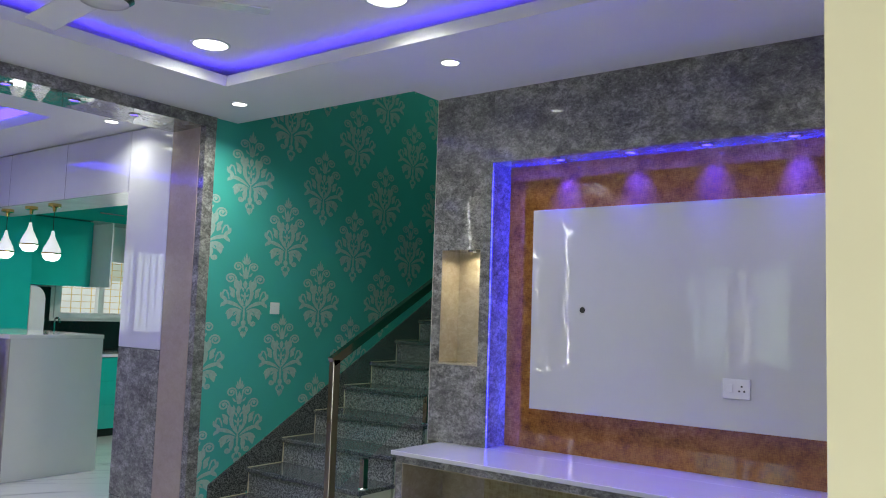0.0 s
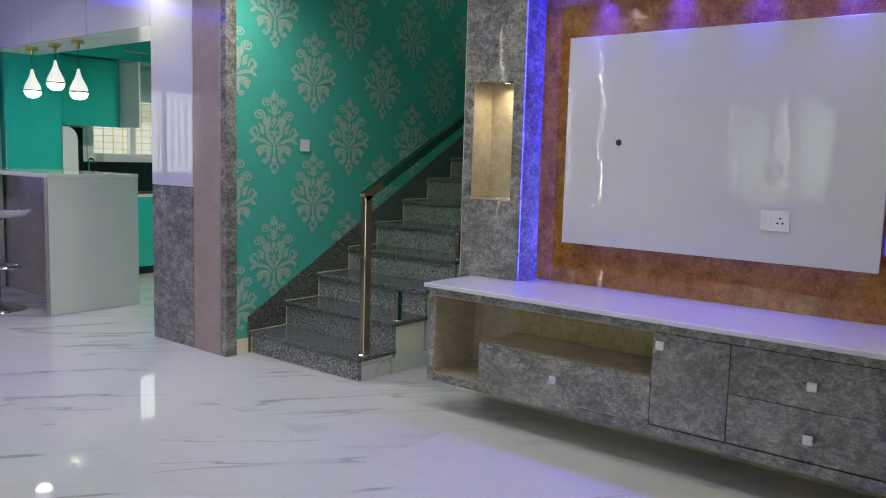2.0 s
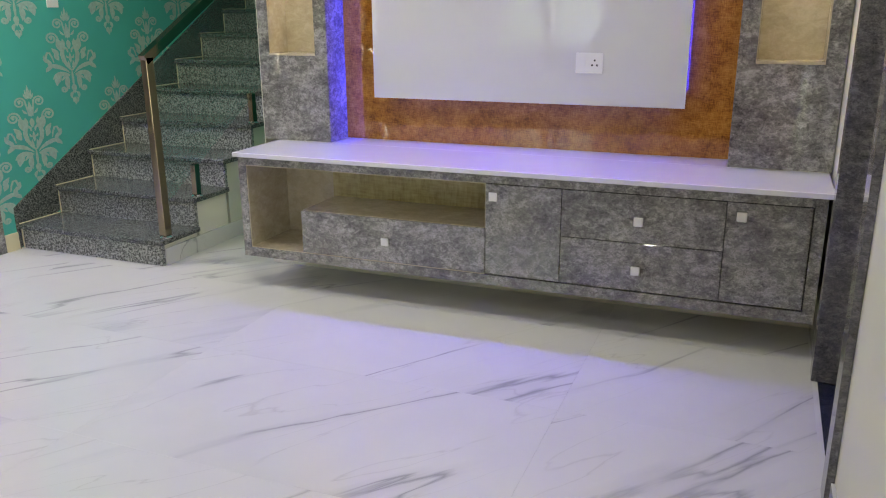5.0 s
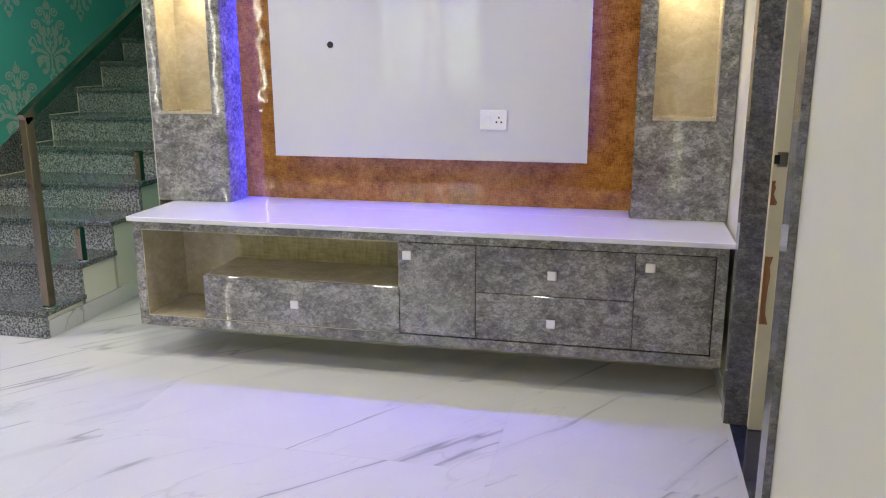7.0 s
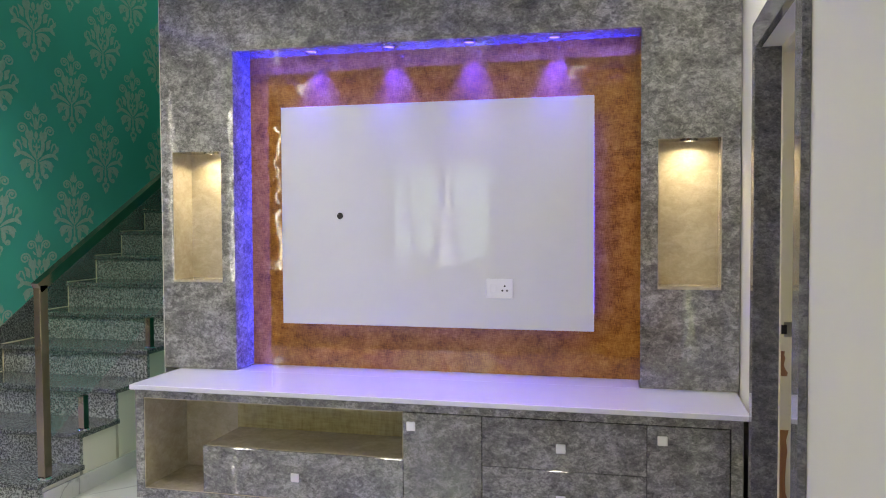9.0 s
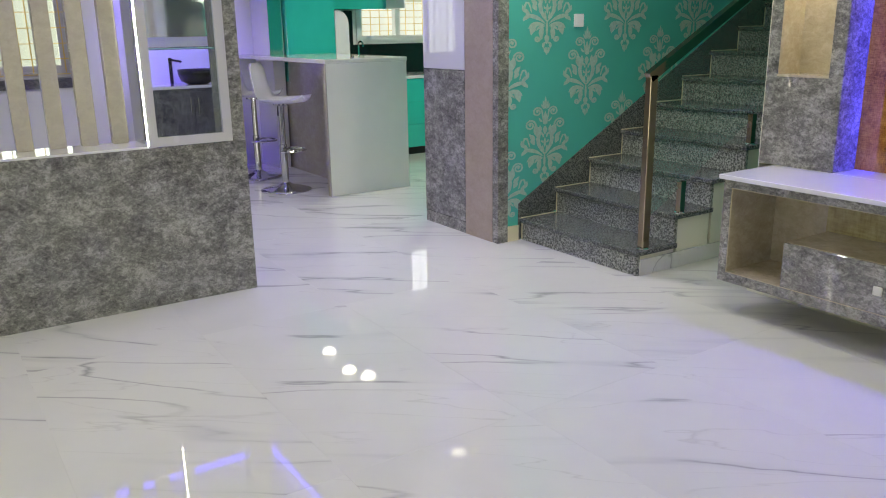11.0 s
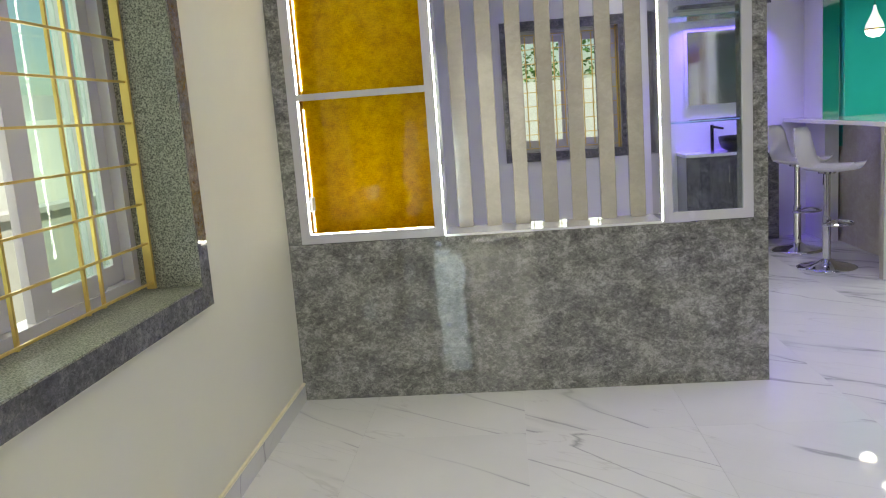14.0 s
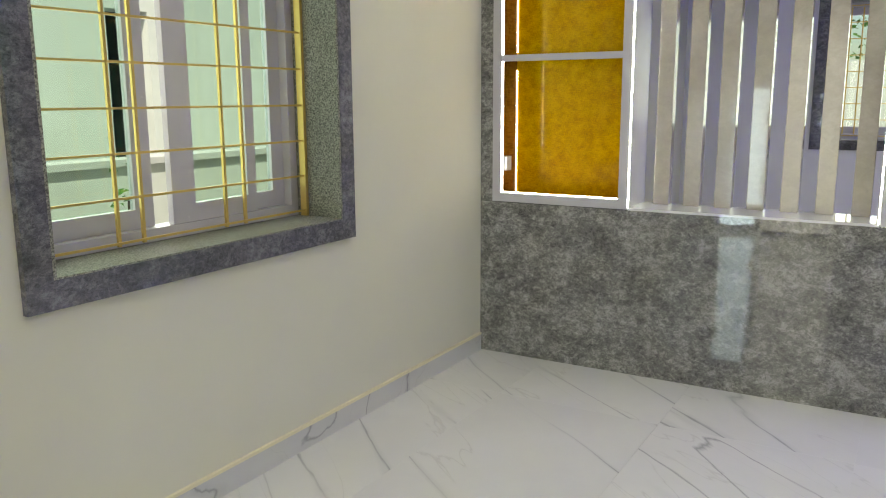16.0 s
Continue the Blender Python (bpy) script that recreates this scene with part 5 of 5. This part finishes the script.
# Emitting band is 85 mm tall, so it includes the glow on the riser.
structure("tray_led_strip", boxes((-8.198, -8.19, 0.35, 2.85, 2.95, 3.035), (-5.91, -5.902, 0.35, 2.85, 2.95, 3.035), (-8.15, -5.95, 2.89, 2.898, 2.95, 3.035), (-8.15, -5.95, 0.302, 0.31, 2.95, 3.035)), M_TRAYLED, "violet blue LED strip and its glow round the ceiling tray", "led strip")
area_lamp("tray_led_lamp", look((-7.05, 2.96, CEIL + 0.06), (-7.05, 2.7, CEIL + 0.2)), 2.2, 0.02, 6, BLUE)

fan = thing("ceiling_fan", (-2.95, 1.62, 2.6), "white ceiling fan with a chrome ringed hub", "ceiling fan")
FX, FY2, FZ = -2.90, 1.60, 2.66
part("hub", lathe([(0.0, 0.0), (0.085, 0.0), (0.105, 0.02), (0.105, 0.075), (0.08, 0.10), (0.02, 0.11), (0.0, 0.11)], 36, FX, FY2, FZ), M_PVC, fan, smooth=True)
part("hub_ring", lathe([(0.09, -0.004), (0.108, 0.012), (0.110, 0.03), (0.106, 0.03), (0.09, 0.004), (0.09, -0.004)], 36, FX, FY2, FZ), M_CHROME, fan)
bm = bmesh.new()
rod(bm, (FX, FY2, FZ + 0.11), (FX, FY2, UP), 0.014, 12)
part("down_rod", bm, M_PVC, fan)
part("canopy", lathe([(0.0, UP - FZ), (0.06, UP - FZ), (0.05, UP - FZ - 0.06), (0.0, UP - FZ - 0.06)], 24, FX, FY2, FZ), M_PVC, fan)
for k in range(3):
    bm = box(bmesh.new(), 0.10, 0.62, -0.065, 0.065, 0.048, 0.056, bev=0.003)
    bmesh.ops.rotate(bm, verts=bm.verts, cent=(0, 0, 0.052), matrix=Matrix.Rotation(radians(10), 3, 'X'))
    bmesh.ops.rotate(bm, verts=bm.verts, cent=(0, 0, 0), matrix=Matrix.Rotation(radians(55 + 120 * k), 3, 'Z'))
    bmesh.ops.translate(bm, verts=bm.verts, vec=(FX, FY2, FZ))
    part("blade", bm, M_PVC, fan)

# ---- outside ----
structure("compound_wall", boxes((-14, 6, -3.0, -2.85, -0.2, 1.07)), M_OUTWALL, "white rendered compound wall outside the window", "outside wall")
structure("compound_coping", boxes((-14, 6, -3.03, -2.82, 1.07, 1.11)), M_WHITE, "white coping on the compound wall", "outside wall")
structure("neighbour_wall", boxes((-6.0, -4.74, -3.6, -3.4, -0.2, 4.5), (-4.74, -4.40, -3.6, -3.4, 2.06, 4.5), (-4.40, 4, -3.6, -3.4, -0.2, 4.5), (-14, -6.0, -6.2, -6.0, -0.2, 2.2)), M_OUTWALL, "white rough rendered wall of the next house", "outside wall")
# Dark colour stands for the shade inside the opening.
structure("neighbour_passage", boxes((-5.1, -4.0, -4.7, -4.6, -0.2, 2.4), (-5.1, -4.0, -4.6, -3.61, 2.3, 2.4), (-5.1, -5.0, -4.6, -3.61, -0.2, 2.3), (-4.1, -4.0, -4.6, -3.61, -0.2, 2.3)), M_SHADEPL, "plaster passage of the next house, its shade painted dark", "outside wall")
# Unseen slab added to block sunlight at the main doorway.
structure("porch_ceiling", boxes((0.09, 3.0, -2.6, 2.1, 2.95, 3.05)), M_WHITE, "unseen slab over the entrance, added to keep sun out", "ceiling")
structure("back_compound_wall", boxes((-11.2, -11.0, -6, 9, -0.2, 1.85)), M_OUTWALL, "white compound wall behind the house", "outside wall")
# Out-of-view wall, added; it also stops sun at the entrance.
structure("porch_wall", boxes((2.9, 3.0, -2.6, 2.1, 0, 3.0)), M_OUTWALL, "white wall opposite the entrance, added out of view", "outside wall")


def shrub(x, y, z0, h, r, n, seed, name="shrub", label="leafy green shrub", leaf=(0.05, 0.11)):
    rnd = random.Random(seed)
    s = thing(name, (x, y, z0), label, "plant")
    bm = bmesh.new()
    rod(bm, (x, y, z0), (x, y, z0 + h * 0.8), 0.02, 8, 0.006)
    part("stem", bm, M_SOIL, s)
    bm = bmesh.new()
    for _ in range(n):
        a, rr, zz = rnd.uniform(0, 6.283), r * rnd.random() ** 0.5, z0 + h * (0.25 + 0.75 * rnd.random())
        c = Vector((x + rr * math.cos(a), y + rr * math.sin(a), zz))
        q = Euler((rnd.uniform(-1, 1), rnd.uniform(-1, 1), rnd.uniform(0, 6.28))).to_matrix()
        l = rnd.uniform(*leaf)
        vs = [bm.verts.new(c + q @ Vector(p)) for p in ((0, 0, 0), (l * 0.3, l * 0.5, 0.01), (0, l, 0), (-l * 0.3, l * 0.5, 0.01))]
        bm.faces.new(vs)
    part("foliage", bm, M_LEAF, s)


shrub(-12.0, 1.2, -0.2, 3.4, 0.9, 1800, 7, "leafy_tree", "bright green leafy young tree")
shrub(-3.62, -2.3, -0.2, 1.42, 0.09, 54, 9, "young_plant", "young green plant outside the window", (0.03, 0.07))

# ---- floor tiles ----
TX, TY = 1.60, 0.80
bm = box(bmesh.new(), 0.0004, TX - 0.0004, 0.0004, TY - 0.0004, -0.003, 0.0)
tile_mesh = mesh_of("floor_tile", bm, M_MARBLE)
cut = {}


def lay(x0, y0, x1, y1):
    """One tile trimmed to the rectangle that is left of it."""
    w, h = round(x1 - x0, 4), round(y1 - y0, 4)
    if w < 0.01 or h < 0.01:
        return
    me = tile_mesh
    if (w, h) != (TX, TY):
        me = cut.get((w, h))
        if me is None:
            me = cut[(w, h)] = mesh_of("floor_tile", box(bmesh.new(), 0.0004, w - 0.0004, 0.0004, h - 0.0004, -0.003, 0.0), M_MARBLE)
    ob = new("floor_tile", me)
    ob.matrix_world = Matrix.Translation((x0, y0, 0))
    ob.parent = floor
    ob.matrix_parent_inverse = Matrix.Identity(4)


def pave(ax, ay, bx, by):
    x = -1.08 - TX * 20
    while x < bx:
        y = 2.78 - TY * 20
        while y < by:
            lay(max(x, ax), max(y, ay), min(x + TX, bx), min(y + TY, by))
            y += TY
        x += TX


pave(BACKX, WINY, RIGHTX - 0.02, TVY)
pave(BACKX, TVY, GREENX - 0.38, 6.0)
pave(-3.69, TVY, -3.13, 5.0)
